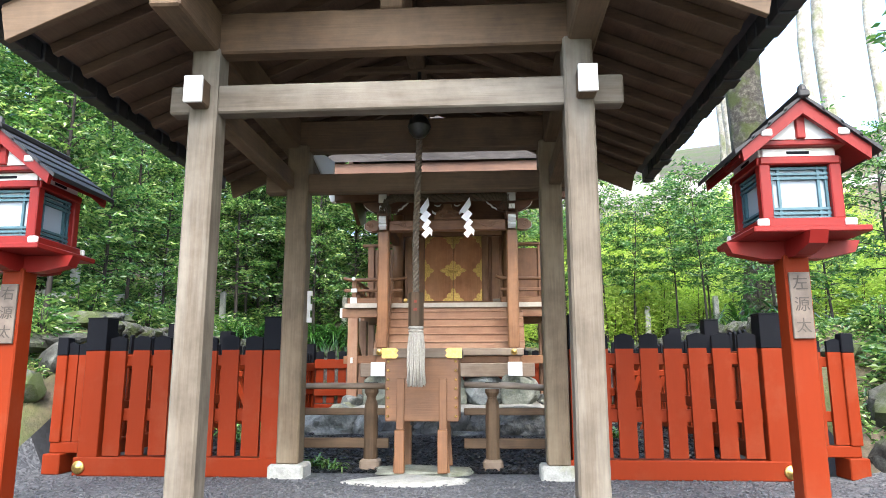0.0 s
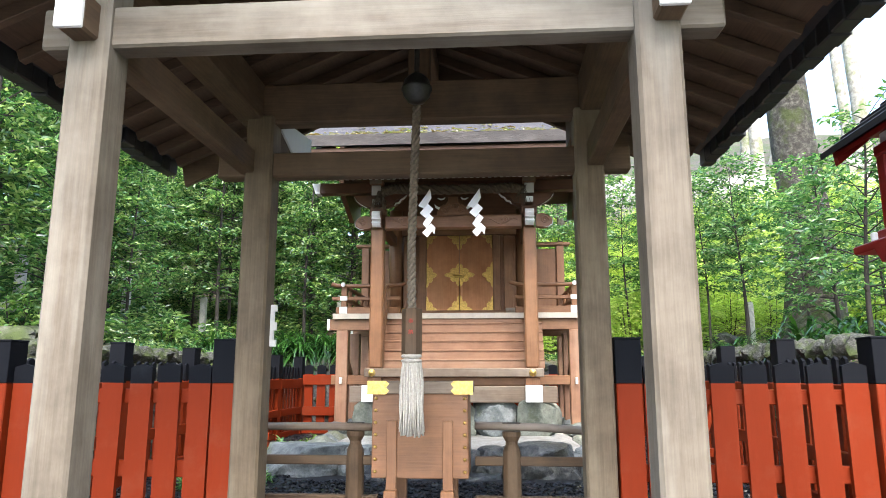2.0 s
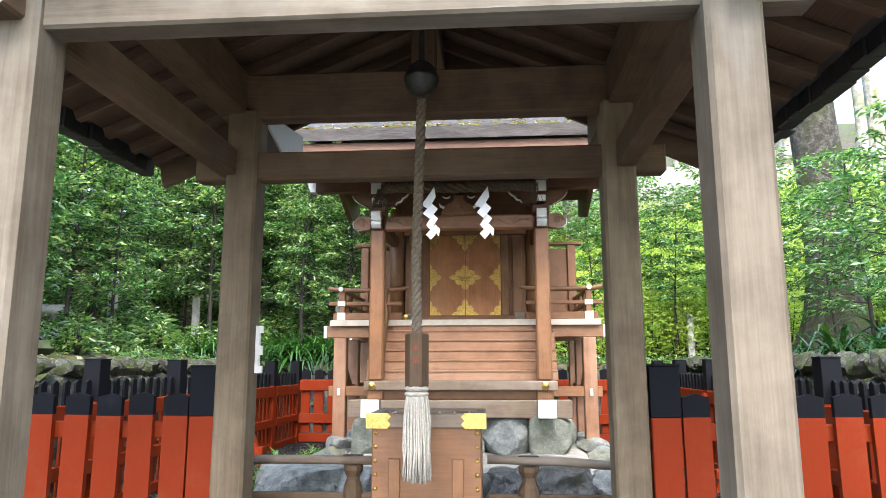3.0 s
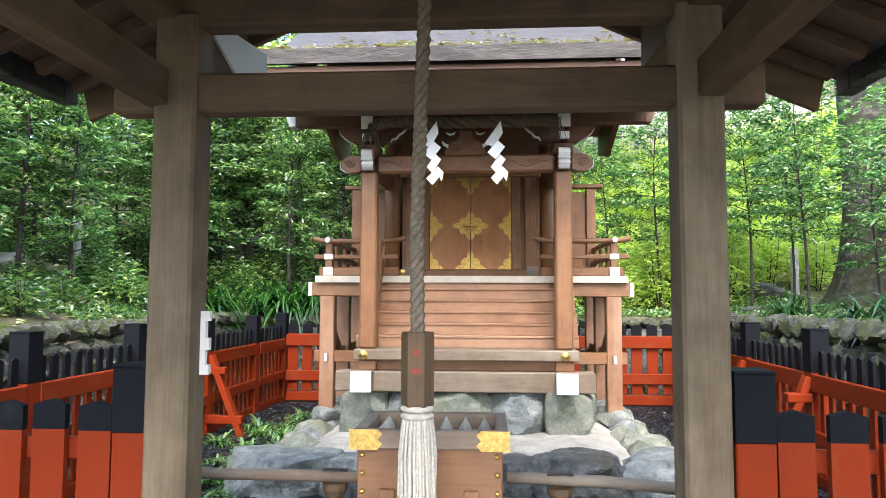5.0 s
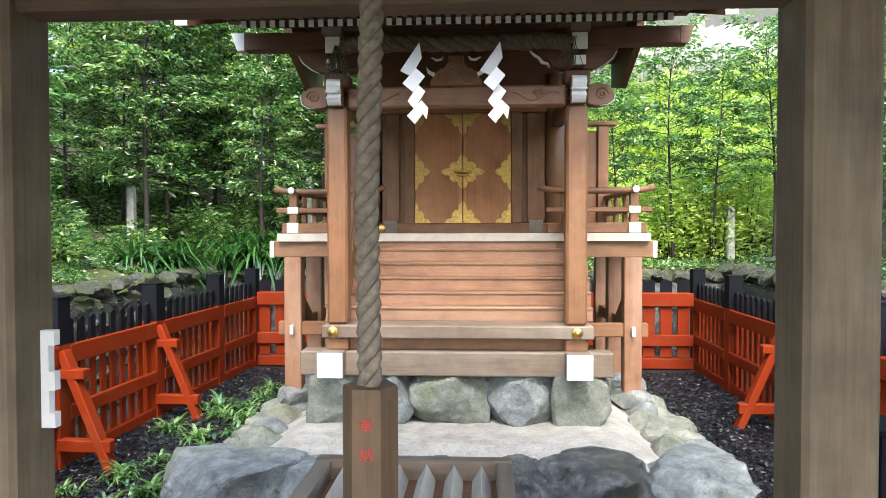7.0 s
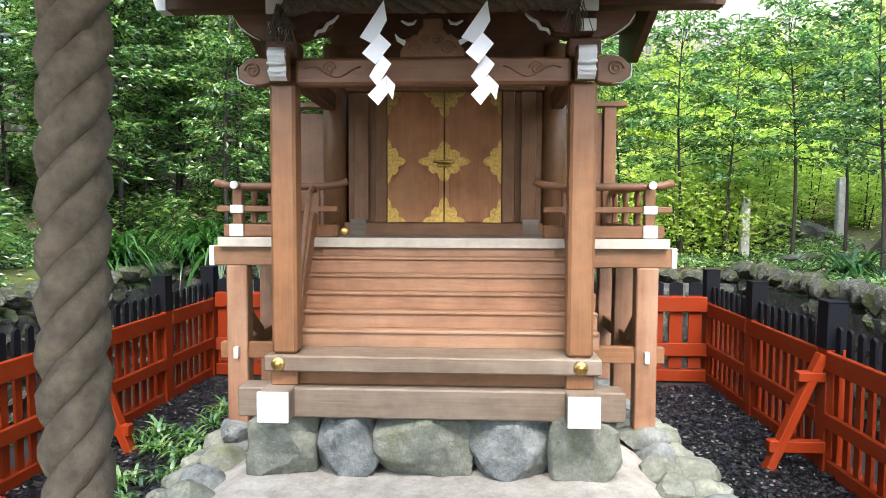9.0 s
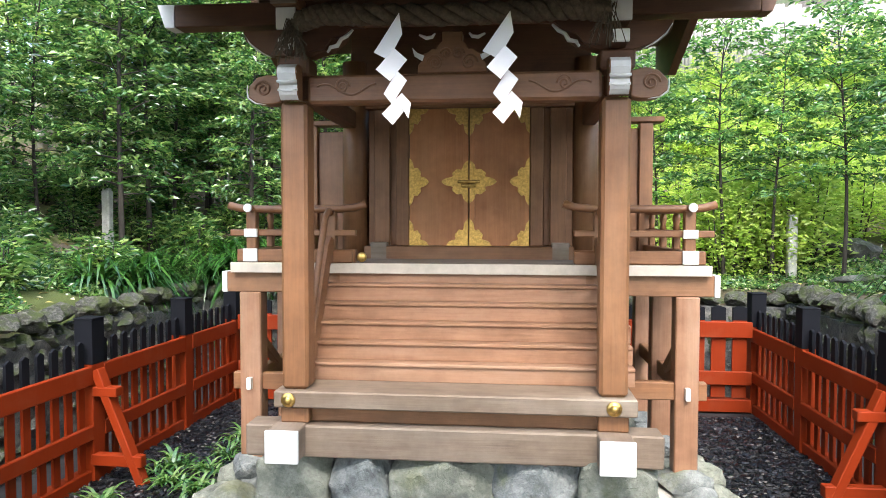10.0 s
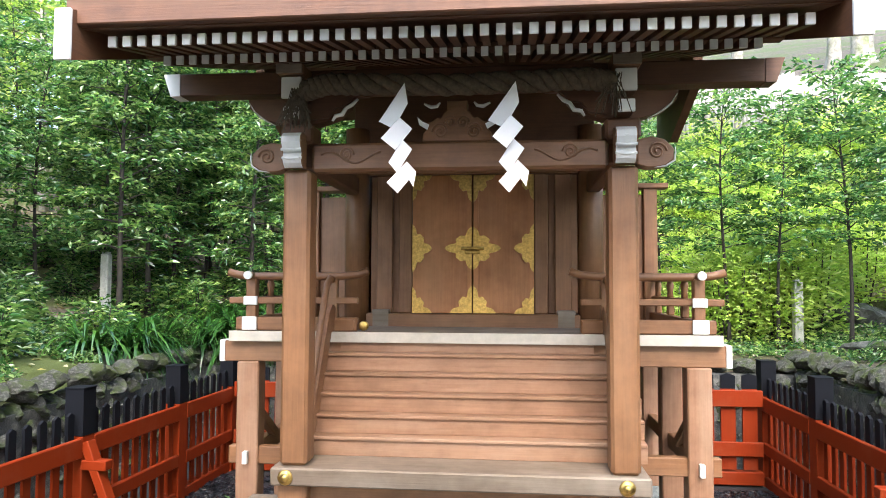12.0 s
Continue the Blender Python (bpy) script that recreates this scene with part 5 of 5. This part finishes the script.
# ---- plants ----
def leaf_mesh(name, places, ways, sizes, mats, widths=0.42, droop=0.25, seed=0):
    """Folded leaves at the given places, pointing along the given ways: numpy arrays in, one mesh out."""
    rng = np.random.default_rng(seed)
    n = len(places)
    d = ways / np.linalg.norm(ways, axis=1, keepdims=True)
    up = np.array([0, 0, 1.0]) + rng.normal(0, 0.5, (n, 3))
    side = np.cross(d, up)
    side /= np.linalg.norm(side, axis=1, keepdims=True) + 1e-9
    nor = np.cross(side, d)
    L = sizes[:, None]
    base = places
    tip = places + d * L - nor * L * droop
    mid = places + d * L * 0.5
    left = mid + side * L * widths * 0.5 + nor * L * 0.08
    right = mid - side * L * widths * 0.5 + nor * L * 0.08
    verts = np.stack((base, left, tip, right), axis=1).reshape(-1, 3)
    k = np.arange(n)[:, None] * 4
    faces = np.concatenate((k + np.array([0, 1, 2]), k + np.array([0, 2, 3])), axis=1).reshape(-1, 3)
    me = bpy.data.meshes.new(name)
    me.vertices.add(len(verts))
    me.vertices.foreach_set("co", verts.ravel())
    me.loops.add(faces.size)
    me.loops.foreach_set("vertex_index", faces.ravel())
    me.polygons.add(len(faces))
    me.polygons.foreach_set("loop_start", np.arange(0, faces.size, 3))
    me.materials.append(mats)
    me.update()
    me.validate()
    return me


def make_tree(name, label, tall, clear, spread, branches, per, leaf, mat, r0, seed, trunk_mat=None, bend=0.12, layers=False, group="trees of the bank"):
    """A tapered, bent trunk, limbs, and a crown of single leaves along the limbs, at the origin."""
    rng = np.random.default_rng(seed)
    t = thing(name, (0, 0, 0), label, "tree", group)
    ph = rng.uniform(0, 6.28, 2)

    def axis(h):
        u = h / tall
        return np.array([bend * math.sin(ph[0] + 3.0 * u) * u, bend * math.sin(ph[1] + 2.6 * u) * u, h])
    hs = np.linspace(-0.15, tall * 0.97, 9)
    part("trunk", tube([axis(h) for h in hs], [r0 * (1 - 0.8 * max(0, h) / tall) * (1.35 if h < 0.05 else 1) for h in hs], 8), trunk_mat or TWIG, t, smooth=True)
    PLACE[t] = Vector((0, 0, 0))
    limbs = bmesh.new()
    P, D, S = [], [], []
    for i in range(branches):
        u = (i + rng.random()) / branches
        h = clear + (tall - clear) * u
        az = i * 2.4 + rng.uniform(-0.6, 0.6)
        ln = spread * (0.45 + 0.55 * math.sin(math.pi * min(1, 0.25 + 0.75 * (1 - u)))) * rng.uniform(0.6, 1.15) * (1.0 - 0.55 * u)
        rise = rng.uniform(0.05, 0.5) + 0.5 * u
        a = axis(h)
        w = np.array([math.cos(az), math.sin(az), rise])
        pts = [a + w * ln * k - np.array([0, 0, 0.25 * ln * k * k]) for k in (0, 0.35, 0.7, 1.0)]
        tube(pts, [max(0.004, r0 * 0.35 * (1 - u * 0.5) * (1 - 0.8 * k)) for k in (0, .35, .7, 1)], 4, False, limbs)
        m = max(4, int(per * ln / spread))
        k = rng.uniform(0.2, 1.05, m) ** 0.8
        # small twigs gather the leaves in tufts
        tw = rng.integers(0, 9, m)
        off = rng.normal(0, 1, (9, 3)) * np.array([0.26, 0.26, 0.07]) * spread * 0.55
        kk = np.clip(rng.uniform(0.3, 1.0, 9), 0, 1)
        kt = 0.6 * kk[tw] + 0.4 * k
        pos = a + w * (ln * kt)[:, None] - np.array([0, 0, 0.25]) * (ln * kt * kt)[:, None] + off[tw] * rng.uniform(0.25, 1.0, (m, 1)) + rng.normal(0, 0.035 * spread, (m, 3)) * np.array([1, 1, 0.55])
        out = np.array([math.cos(az), math.sin(az), 0.1]) + rng.normal(0, 0.75, (m, 3)) * np.array([1, 1, 0.5])
        P.append(pos), D.append(out), S.append(rng.uniform(0.65, 1.2, m) * leaf)
    tagged(part("branch_work", limbs, trunk_mat or TWIG, t), kind="stuff")
    me = leaf_mesh(name + "_leaves", np.concatenate(P), np.concatenate(D), np.concatenate(S), mat, seed=seed)
    crown = new("crown", me)
    PLACE[crown] = Vector((0, 0, 0))
    hang(crown, t)
    return t


def place(proto, spots, seed, lo=0.85, hi=1.2, sink=0.05):
    """Puts the tree and its copies at the spots; the first takes the tree itself."""
    r = random.Random(seed)
    for i, (x, y) in enumerate(spots):
        s = r.uniform(lo, hi)
        m = pose(x, y, height(x, y) - sink, 0, 0, r.uniform(0, 360)) @ Matrix.Scale(s, 4)
        if i == 0:
            proto.matrix_basis = m
        else:
            ob = copy_thing(proto, Matrix.Identity(4))
            ob.matrix_basis = m


def strew(x0, x1, y0, y1, step, seed, keep=lambda x, y: True):
    r = random.Random(seed)
    out = []
    for i in range(int((x1 - x0) / step) + 1):
        for j in range(int((y1 - y0) / step) + 1):
            x, y = x0 + (i + r.uniform(-.4, .4)) * step, y0 + (j + r.uniform(-.4, .4)) * step
            if keep(x, y):
                out.append((x, y))
    r.shuffle(out)
    return out


def outside(x, y, gap=0.45):
    return (abs(x) > 3.3 + gap or y > 12.8 + gap) and y > 6.6


# young evergreens close behind the walls
e1 = make_tree("young_evergreen", "slim young evergreen with dark glossy leaves", 3.6, 0.7, 0.95, 60, 150, 0.085, L_DARK, 0.03, 1)
e2 = make_tree("young_evergreen", "slim young evergreen with dark glossy leaves", 4.4, 0.8, 1.05, 64, 150, 0.095, L_DARK, 0.036, 2)
e3 = make_tree("young_evergreen", "young evergreen with mid-green leaves", 3.4, 0.5, 0.95, 60, 145, 0.085, L_MID, 0.028, 3)
left = strew(-7.6, -3.9, 6.9, 18.0, 1.22, 4, outside)
back_ = strew(-4.4, 1.0, 13.4, 17.5, 1.12, 5, lambda x, y: outside(x, y, 0.5))
right = [(2.03, 13.7), (2.79, 13.6), (3.3, 13.5), (4.06, 13.45), (4.65, 13.4), (4.0, 11.5), (1.2, 14.2)]
place(e1, left[0::3] + back_[0::3], 11)
place(e2, left[1::3] + back_[1::3], 12)
place(e3, left[2::3] + back_[2::3], 13)
e4 = make_tree("slender_evergreen", "slender evergreen sapling with layered shining leaves", 2.95, 1.1, 0.9, 44, 140, 0.08, L_MID, 0.023, 6, group="saplings on the sunny bank")
place(e4, right, 14, 0.85, 1.15)
e5 = make_tree("low_evergreen", "low bushy evergreen sapling with shining leaves", 2.1, 0.5, 0.9, 34, 130, 0.075, L_MID, 0.026, 7, group="saplings on the sunny bank")
place(e5, [(4.95, 11.7), (4.3, 9.6), (5.2, 8.4), (3.9, 8.2), (6.2, 12.0)], 15, 0.85, 1.1)

# taller trees further up the slope
t1 = make_tree("hillside_tree", "leafy broadleaf tree on the hillside", 7.5, 1.2, 2.2, 70, 130, 0.17, L_MID, 0.09, 21, BARK, 0.3, group="hillside trees")
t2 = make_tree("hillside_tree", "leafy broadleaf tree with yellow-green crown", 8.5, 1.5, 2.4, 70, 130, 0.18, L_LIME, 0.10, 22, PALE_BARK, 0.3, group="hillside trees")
t3 = make_tree("hillside_tree", "dark leafy evergreen on the hillside", 7.0, 0.6, 2.2, 76, 130, 0.16, L_DARK, 0.09, 23, BARK, 0.3, group="hillside trees")
far_left = strew(-24, -9.6, 6.0, 30, 4.0, 31)
far_back = strew(-8.0, 1.5, 18.8, 30, 3.0, 32)
place(t1, far_left[0::4] + far_back[0::3], 33)
place(t2, far_left[1::4] + far_left[3::4] + far_back[1::3] + [(-1, 33)], 34)
place(t3, far_left[2::4] + far_back[2::3], 35)
# trees outside the view; the last three are added to block skylight from the right
t4 = make_tree("roadside_tree", "unseen broadleaf tree added around the gravel approach", 8.0, 2.0, 2.4, 60, 110, 0.2, L_MID, 0.12, 24, BARK, 0.3, group="hillside trees")
place(t4, [(-9, -4), (10.5, -6), (-12, 2), (15, -2), (-6, -11), (6, -13), (7.5, 9.0), (7.8, 5.4), (7.3, 1.8)], 36)


def tall_cedar(name, label, x, y, tall, r, mat, seed, crown_from=0.55, lean=0.0, flare=1.0):
    rng = np.random.default_rng(seed)
    t = thing(name, (x, y, height(x, y) - 0.1), label, "tree", "tall cedars")
    z0 = height(x, y) - 0.1
    hs = np.array([0, 0.12, 0.3, 0.5, 0.75, 1.1, 1.6, 2.5, 3.6, 5, 8, 12, tall])
    hs = hs[hs <= tall]
    bm = tube([(x + lean * h / 10 + 0.05 * math.sin(h), y + 0.04 * math.cos(h * 1.3), z0 + h) for h in hs],
              [r * (1 + flare * math.exp(-h * 2.2)) * (1 - 0.6 * h / tall) for h in hs], 30)
    for v in bm.verts:
        a = math.atan2(v.co.y - y, v.co.x - x)
        k = math.exp(-max(0, v.co.z - z0) * 1.8)
        f = 1 + 0.2 * k * math.cos(5 * a + seed) + 0.12 * math.cos(9 * a + 2 * seed) * (0.25 + k) + 0.06 * noise.noise(v.co * 4)
        v.co.x, v.co.y = x + (v.co.x - x) * f, y + (v.co.y - y) * f
    part("trunk", bm, mat, t, smooth=True)
    P, D = [], []
    m = 1500
    h = tall * (crown_from + (1 - crown_from) * rng.random(m))
    az = rng.uniform(0, 6.28, m)
    rad = (0.4 + 2.2 * rng.random(m) ** 0.6) * (1.15 - h / tall)
    clump = np.round(az * 2.2) / 2.2
    az = 0.6 * clump + 0.4 * az
    P = np.column_stack((x + lean * h / 10 + rad * np.cos(az), y + rad * np.sin(az), z0 + h - 0.3 * rad + rng.normal(0, 0.25, m)))
    D = np.column_stack((np.cos(az), np.sin(az), -0.3 + rng.normal(0, 0.4, m)))
    me = leaf_mesh("cedar_needles", P, D, rng.uniform(0.2, 0.4, m), L_MID, seed=seed)
    crown = new("crown", me)
    PLACE[crown] = Vector((0, 0, 0))
    hang(crown, t)


tall_cedar("old_tree", "huge old tree with flared mossy roots and dark bark", 5.62, 13.1, 16, 0.40, OLD_BARK, 1, 0.62, -0.12, 0.75)
for i, (x, y, r) in enumerate([(8.6, 22.5, 0.2), (10.8, 21.5, 0.15), (12.6, 24, 0.24), (9.6, 26, 0.18), (14.8, 22, 0.2), (16.5, 26, 0.25), (7.2, 27, 0.17), (12.0, 29, 0.2), (18.5, 24, 0.22), (5.2, 26.5, 0.16), (20, 19, 0.2), (11.8, 19.6, 0.13)]):
    tall_cedar("cedar", "tall bare-trunked cedar against the white sky", x, y, 17 + (i * 37 % 5), r, PALE_BARK, 10 + i, 0.78)

# bamboo screen high on the bank
screen = thing("bamboo_screen", (9.5, 20.3, 4.9), "long silvery bamboo screen fence high on the bank", "bamboo fence")
culm = bmesh.new()
tube([(0, 0, -0.75), (0, 0, 0.75)], 0.05, 8, True, culm)
culm = mesh_of(culm, BAMBOO["z"], True)
r_ = random.Random(4)
for i in range(165):
    piece("culm", culm, (2.6 + i * 0.084, 20.3 + r_.uniform(-.01, .01), 5.7 + r_.uniform(-.06, .06)), screen)
for z in (5.25, 5.7, 6.2):
    part("cross_bar", bx(2.5, 16.4, 20.36, 20.39, z - 0.03, z + 0.03), BAMBOO["x"], screen)
part("footing", bx(2.5, 16.4, 20.3, 20.5, 2.6, 4.95), BAMBOO["x"], screen)


# arching strap leaves, and broad-leaved ground cover
def strap_clump(name, label, seed, count, length, width, mat, arch=1.0):
    rng = np.random.default_rng(seed)
    bm = bmesh.new()
    for i in range(count):
        az = rng.uniform(0, 6.28)
        L = length * rng.uniform(0.6, 1.15)
        w = width * rng.uniform(0.7, 1.2)
        lift = rng.uniform(0.55, 1.3)
        o = rng.normal(0, 0.05, 2)
        prev = None
        dx, dy = math.cos(az), math.sin(az)
        for k in range(6):
            u = k / 5
            rad = L * (0.75 * u)
            z = L * (lift * u - arch * 0.95 * u * u)
            ww = w * (1 - u ** 2.2) * (0.55 + 0.9 * u if u < 0.5 else 1) * 0.5
            c_ = Vector((o[0] + dx * rad, o[1] + dy * rad, z))
            a, b_ = bm.verts.new(c_ + Vector((-dy, dx, 0)) * ww + Vector((0, 0, 0.12 * ww))), bm.verts.new(c_ - Vector((-dy, dx, 0)) * (ww + 0.0005) + Vector((0, 0, 0.12 * ww)))
            if prev:
                bm.faces.new((prev[0], prev[1], b_, a))
            prev = (a, b_)
    t = part(name, bm, mat, None, smooth=True)
    shift = Vector(t.location)
    t.data.transform(Matrix.Translation(shift))
    t.location = (0, 0, 0)
    return tagged(t, label, "plant", name + " clumps")


s1 = strap_clump("strap_leaf_plant", "clump of long arching glossy strap leaves", 1, 80, 0.85, 0.052, L_STRAP)
s2 = strap_clump("strap_leaf_plant", "clump of long arching glossy strap leaves", 2, 80, 0.9, 0.052, L_STRAP, 1.1)
spots = [(-3.2 + 0.03, 12.95), (-2.75, 13.0), (-2.3, 13.05), (-1.9, 13.0), (-3.55, 12.6), (-3.6, 12.1), (-2.6, 13.5), (-2.05, 13.5), (-3.2, 13.5), (-1.5, 13.1), (-1.1, 13.2), (-3.7, 11.5), (-1.6, 13.7), (-3.9, 12.9), (-3.5, 11.9), (-2.4, 13.3), (-2.9, 13.2)]
place(s1, spots[0::2] + [(3.75, 9.2), (3.9, 10.1), (3.7, 8.3)], 41, 0.8, 1.15, 0.0)
place(s2, spots[1::2] + [(3.75, 11.6), (4.2, 9.0)], 42, 0.8, 1.15, 0.0)
f1 = strap_clump("fern_plant", "small green leafy plant by the boulders", 3, 46, 0.30, 0.032, L_MID, 0.9)
place(f1, [(-1.62, 7.72), (-1.5, 7.45), (-1.78, 8.0), (-1.72, 8.45), (-1.8, 8.85), (-1.7, 9.25), (-2.0, 9.7), (-1.0, 6.35), (-1.9, 7.4), (-1.85, 10.3), (-2.1, 8.3), (1.75, 7.5), (-0.82, 6.2), (-1.66, 7.5), (-1.95, 7.85), (-2.2, 7.6), (-1.68, 8.2), (-2.0, 8.6), (-1.95, 9.1), (-2.25, 9.3), (-1.75, 9.6), (-2.15, 10.0), (-1.85, 9.95), (-2.3, 8.0), (-2.0, 7.2), (-1.9, 10.7)], 43, 0.55, 1.05, 0.0)


def shrub(name, label, seed, count, wide, tall, leaf, mat):
    """A low mound of leaves on short stems."""
    rng = np.random.default_rng(seed)
    az, r = rng.uniform(0, 6.283, count), np.sqrt(rng.random(count)) * wide
    stem = rng.integers(0, 22, count)
    sa, sr = rng.uniform(0, 6.283, 22), np.sqrt(rng.random(22)) * wide * 0.8
    x = 0.55 * sr[stem] * np.cos(sa[stem]) + 0.45 * r * np.cos(az)
    y = 0.55 * sr[stem] * np.sin(sa[stem]) + 0.45 * r * np.sin(az)
    z = tall * rng.random(count) ** 0.7 * (1.1 - 0.5 * (np.hypot(x, y) / wide)) * rng.uniform(0.6, 1.15, 22)[stem]
    d = np.column_stack((np.cos(az), np.sin(az), rng.uniform(-0.2, 0.9, count)))
    t = thing(name, (0, 0, 0), label, "shrub", name + "s of the bank")
    foliage = hang(new("foliage", leaf_mesh(name, np.column_stack((x, y, z)), d, rng.uniform(0.6, 1.3, count) * leaf, mat, 0.36, 0.3, seed)), t)
    for k in range(6):
        px, py = 0.55 * sr[k] * math.cos(sa[k]), 0.55 * sr[k] * math.sin(sa[k])
        part("stem", tube([(px * 0.4, py * 0.4, -0.05), (px * 0.8, py * 0.8, tall * 0.4), (px, py, tall * 0.8)], [0.012, 0.009, 0.005], 5), TWIG, t, smooth=True)
    return t


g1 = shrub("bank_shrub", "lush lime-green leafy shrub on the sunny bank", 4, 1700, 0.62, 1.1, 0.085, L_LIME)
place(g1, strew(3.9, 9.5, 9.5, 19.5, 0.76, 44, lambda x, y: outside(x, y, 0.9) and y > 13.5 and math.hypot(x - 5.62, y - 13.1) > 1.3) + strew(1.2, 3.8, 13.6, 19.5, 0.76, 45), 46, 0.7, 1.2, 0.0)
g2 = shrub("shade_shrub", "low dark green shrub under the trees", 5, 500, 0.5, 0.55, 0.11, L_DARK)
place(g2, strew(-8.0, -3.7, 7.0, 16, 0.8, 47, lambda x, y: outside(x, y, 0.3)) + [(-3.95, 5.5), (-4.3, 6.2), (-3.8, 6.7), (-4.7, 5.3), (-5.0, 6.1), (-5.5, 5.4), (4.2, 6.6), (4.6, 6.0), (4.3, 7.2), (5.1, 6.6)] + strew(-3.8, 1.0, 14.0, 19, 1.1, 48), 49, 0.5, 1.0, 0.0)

# short concrete posts with a wire along the bank paths
for run, (label) in (([(3.55, 13.6), (5.1, 14.4), (6.6, 15.0)], "short pale concrete post on the sunny bank"), ([(-4.6, 13.2), (-4.9, 11.2), (-5.1, 9.2), (-2.6, 15.0)], "short pale concrete post under the trees")):
    for x, y in run:
        z = height(x, y)
        p = thing("concrete_post", (x, y, z), label, "post", "concrete posts")
        part("shaft", bx(x - 0.05, x + 0.05, y - 0.05, y + 0.05, z - 0.15, z + 0.72, 0.012), STONE, p)
        part("cap", bx(x - 0.04, x + 0.04, y - 0.04, y + 0.04, z + 0.72, z + 0.745, 0.01), STONE, p)
for i, (x, y, a, b_, c_) in enumerate([(-4.3, 9.3, 0.7, 0.45, 0.22), (-4.9, 8.4, 0.8, 0.5, 0.2), (-5.3, 10.4, 0.6, 0.5, 0.25), (-4.2, 12.3, 0.5, 0.4, 0.2), (4.3, 13.0, 1.1, 0.25, 0.12), (4.5, 14.2, 0.6, 0.5, 0.35), (-4.0, 6.6, 0.7, 0.5, 0.3), (-4.5, 5.9, 0.8, 0.6, 0.25), (3.9, 6.3, 0.55, 0.5, 0.45), (-3.6, 6.2, 0.4, 0.4, 0.35), (-3.9, 5.4, 0.6, 0.5, 0.25), (-3.55, 5.75, 0.3, 0.3, 0.3), (-3.6, 5.2, 0.35, 0.3, 0.26), (-3.5, 6.55, 0.35, 0.3, 0.34), (3.6, 5.9, 0.4, 0.3, 0.3), (3.65, 5.45, 0.36, 0.3, 0.26), (3.75, 6.9, 0.4, 0.3, 0.3)]):
    ob = part("loose_stone", rock((x, y, height(x, y) + c_ * 0.25), (a, b_, c_), 80 + i, 3, 0.2, 3), ROCK_WALL if i > 10 or y < 7 or x > 4 else STONE if i % 3 else ROCK, None, smooth=True)
    tagged(ob, "dark mossy stone at the foot of the bank" if i > 10 or y < 7 or x > 4 else "pale loose stone lying on the wooded bank", "stone", "loose stones")

# worn stone steps climbing the bank beside the fence
stair = thing("stone_steps", (-3.9, 7.0, 0), "worn mossy stone steps beside the fence", "steps")
for k in range(4):
    part("tread", rock((-3.75 - 0.07 * k, 6.75 + 0.42 * k, height(-3.75, 6.75 + 0.42 * k) + 0.04), (0.8, 0.46, 0.2), 130 + k, 5, 0.12, 3, 0.7), ROCK_WALL, stair, smooth=True)

# leaf litter and low weeds on the bank
rng = np.random.default_rng(61)
P = []
while len(P) < 9000:
    x, y = rng.uniform(-9, 8), rng.uniform(4.6, 18)
    if (outside(x, y, 0.1) if y > 7 else abs(x) > 3.5):
        P.append((x, y, height(x, y) + 0.015))
P = np.array(P)
me = leaf_mesh("litter", P, rng.normal(0, 1, (len(P), 3)) * np.array([1, 1, 0.25]), rng.uniform(0.04, 0.09, len(P)), LITTER, 0.5, 0.1, 3)
tagged(new("leaf_litter", me), "brown fallen leaves over the woodland floor", "leaves", kind="stuff")
P = []
while len(P) < 52000:
    x, y = rng.uniform(-5.2, 5.0), rng.uniform(4.9, 14.4)
    if (outside(x, y, 0.03) if y > 7 else abs(x) > 3.5 + 0.2 * noise.noise(Vector((0, y * 2, 1)))) and noise.noise(Vector((x * 1.3, y * 1.3, 5))) > -0.12:
        P.append((x, y, height(x, y) + rng.uniform(0.0, 0.06)))
P = np.array(P)
me = leaf_mesh("weeds", P, rng.normal(0, 1, (len(P), 3)) * np.array([1, 1, 0.4]) + np.array([0, 0, 0.35]), rng.uniform(0.03, 0.075, len(P)), L_DARK, 0.5, 0.2, 4)
tagged(new("low_weeds", me), "low mossy weeds along the top of the walls", "weeds", kind="stuff")
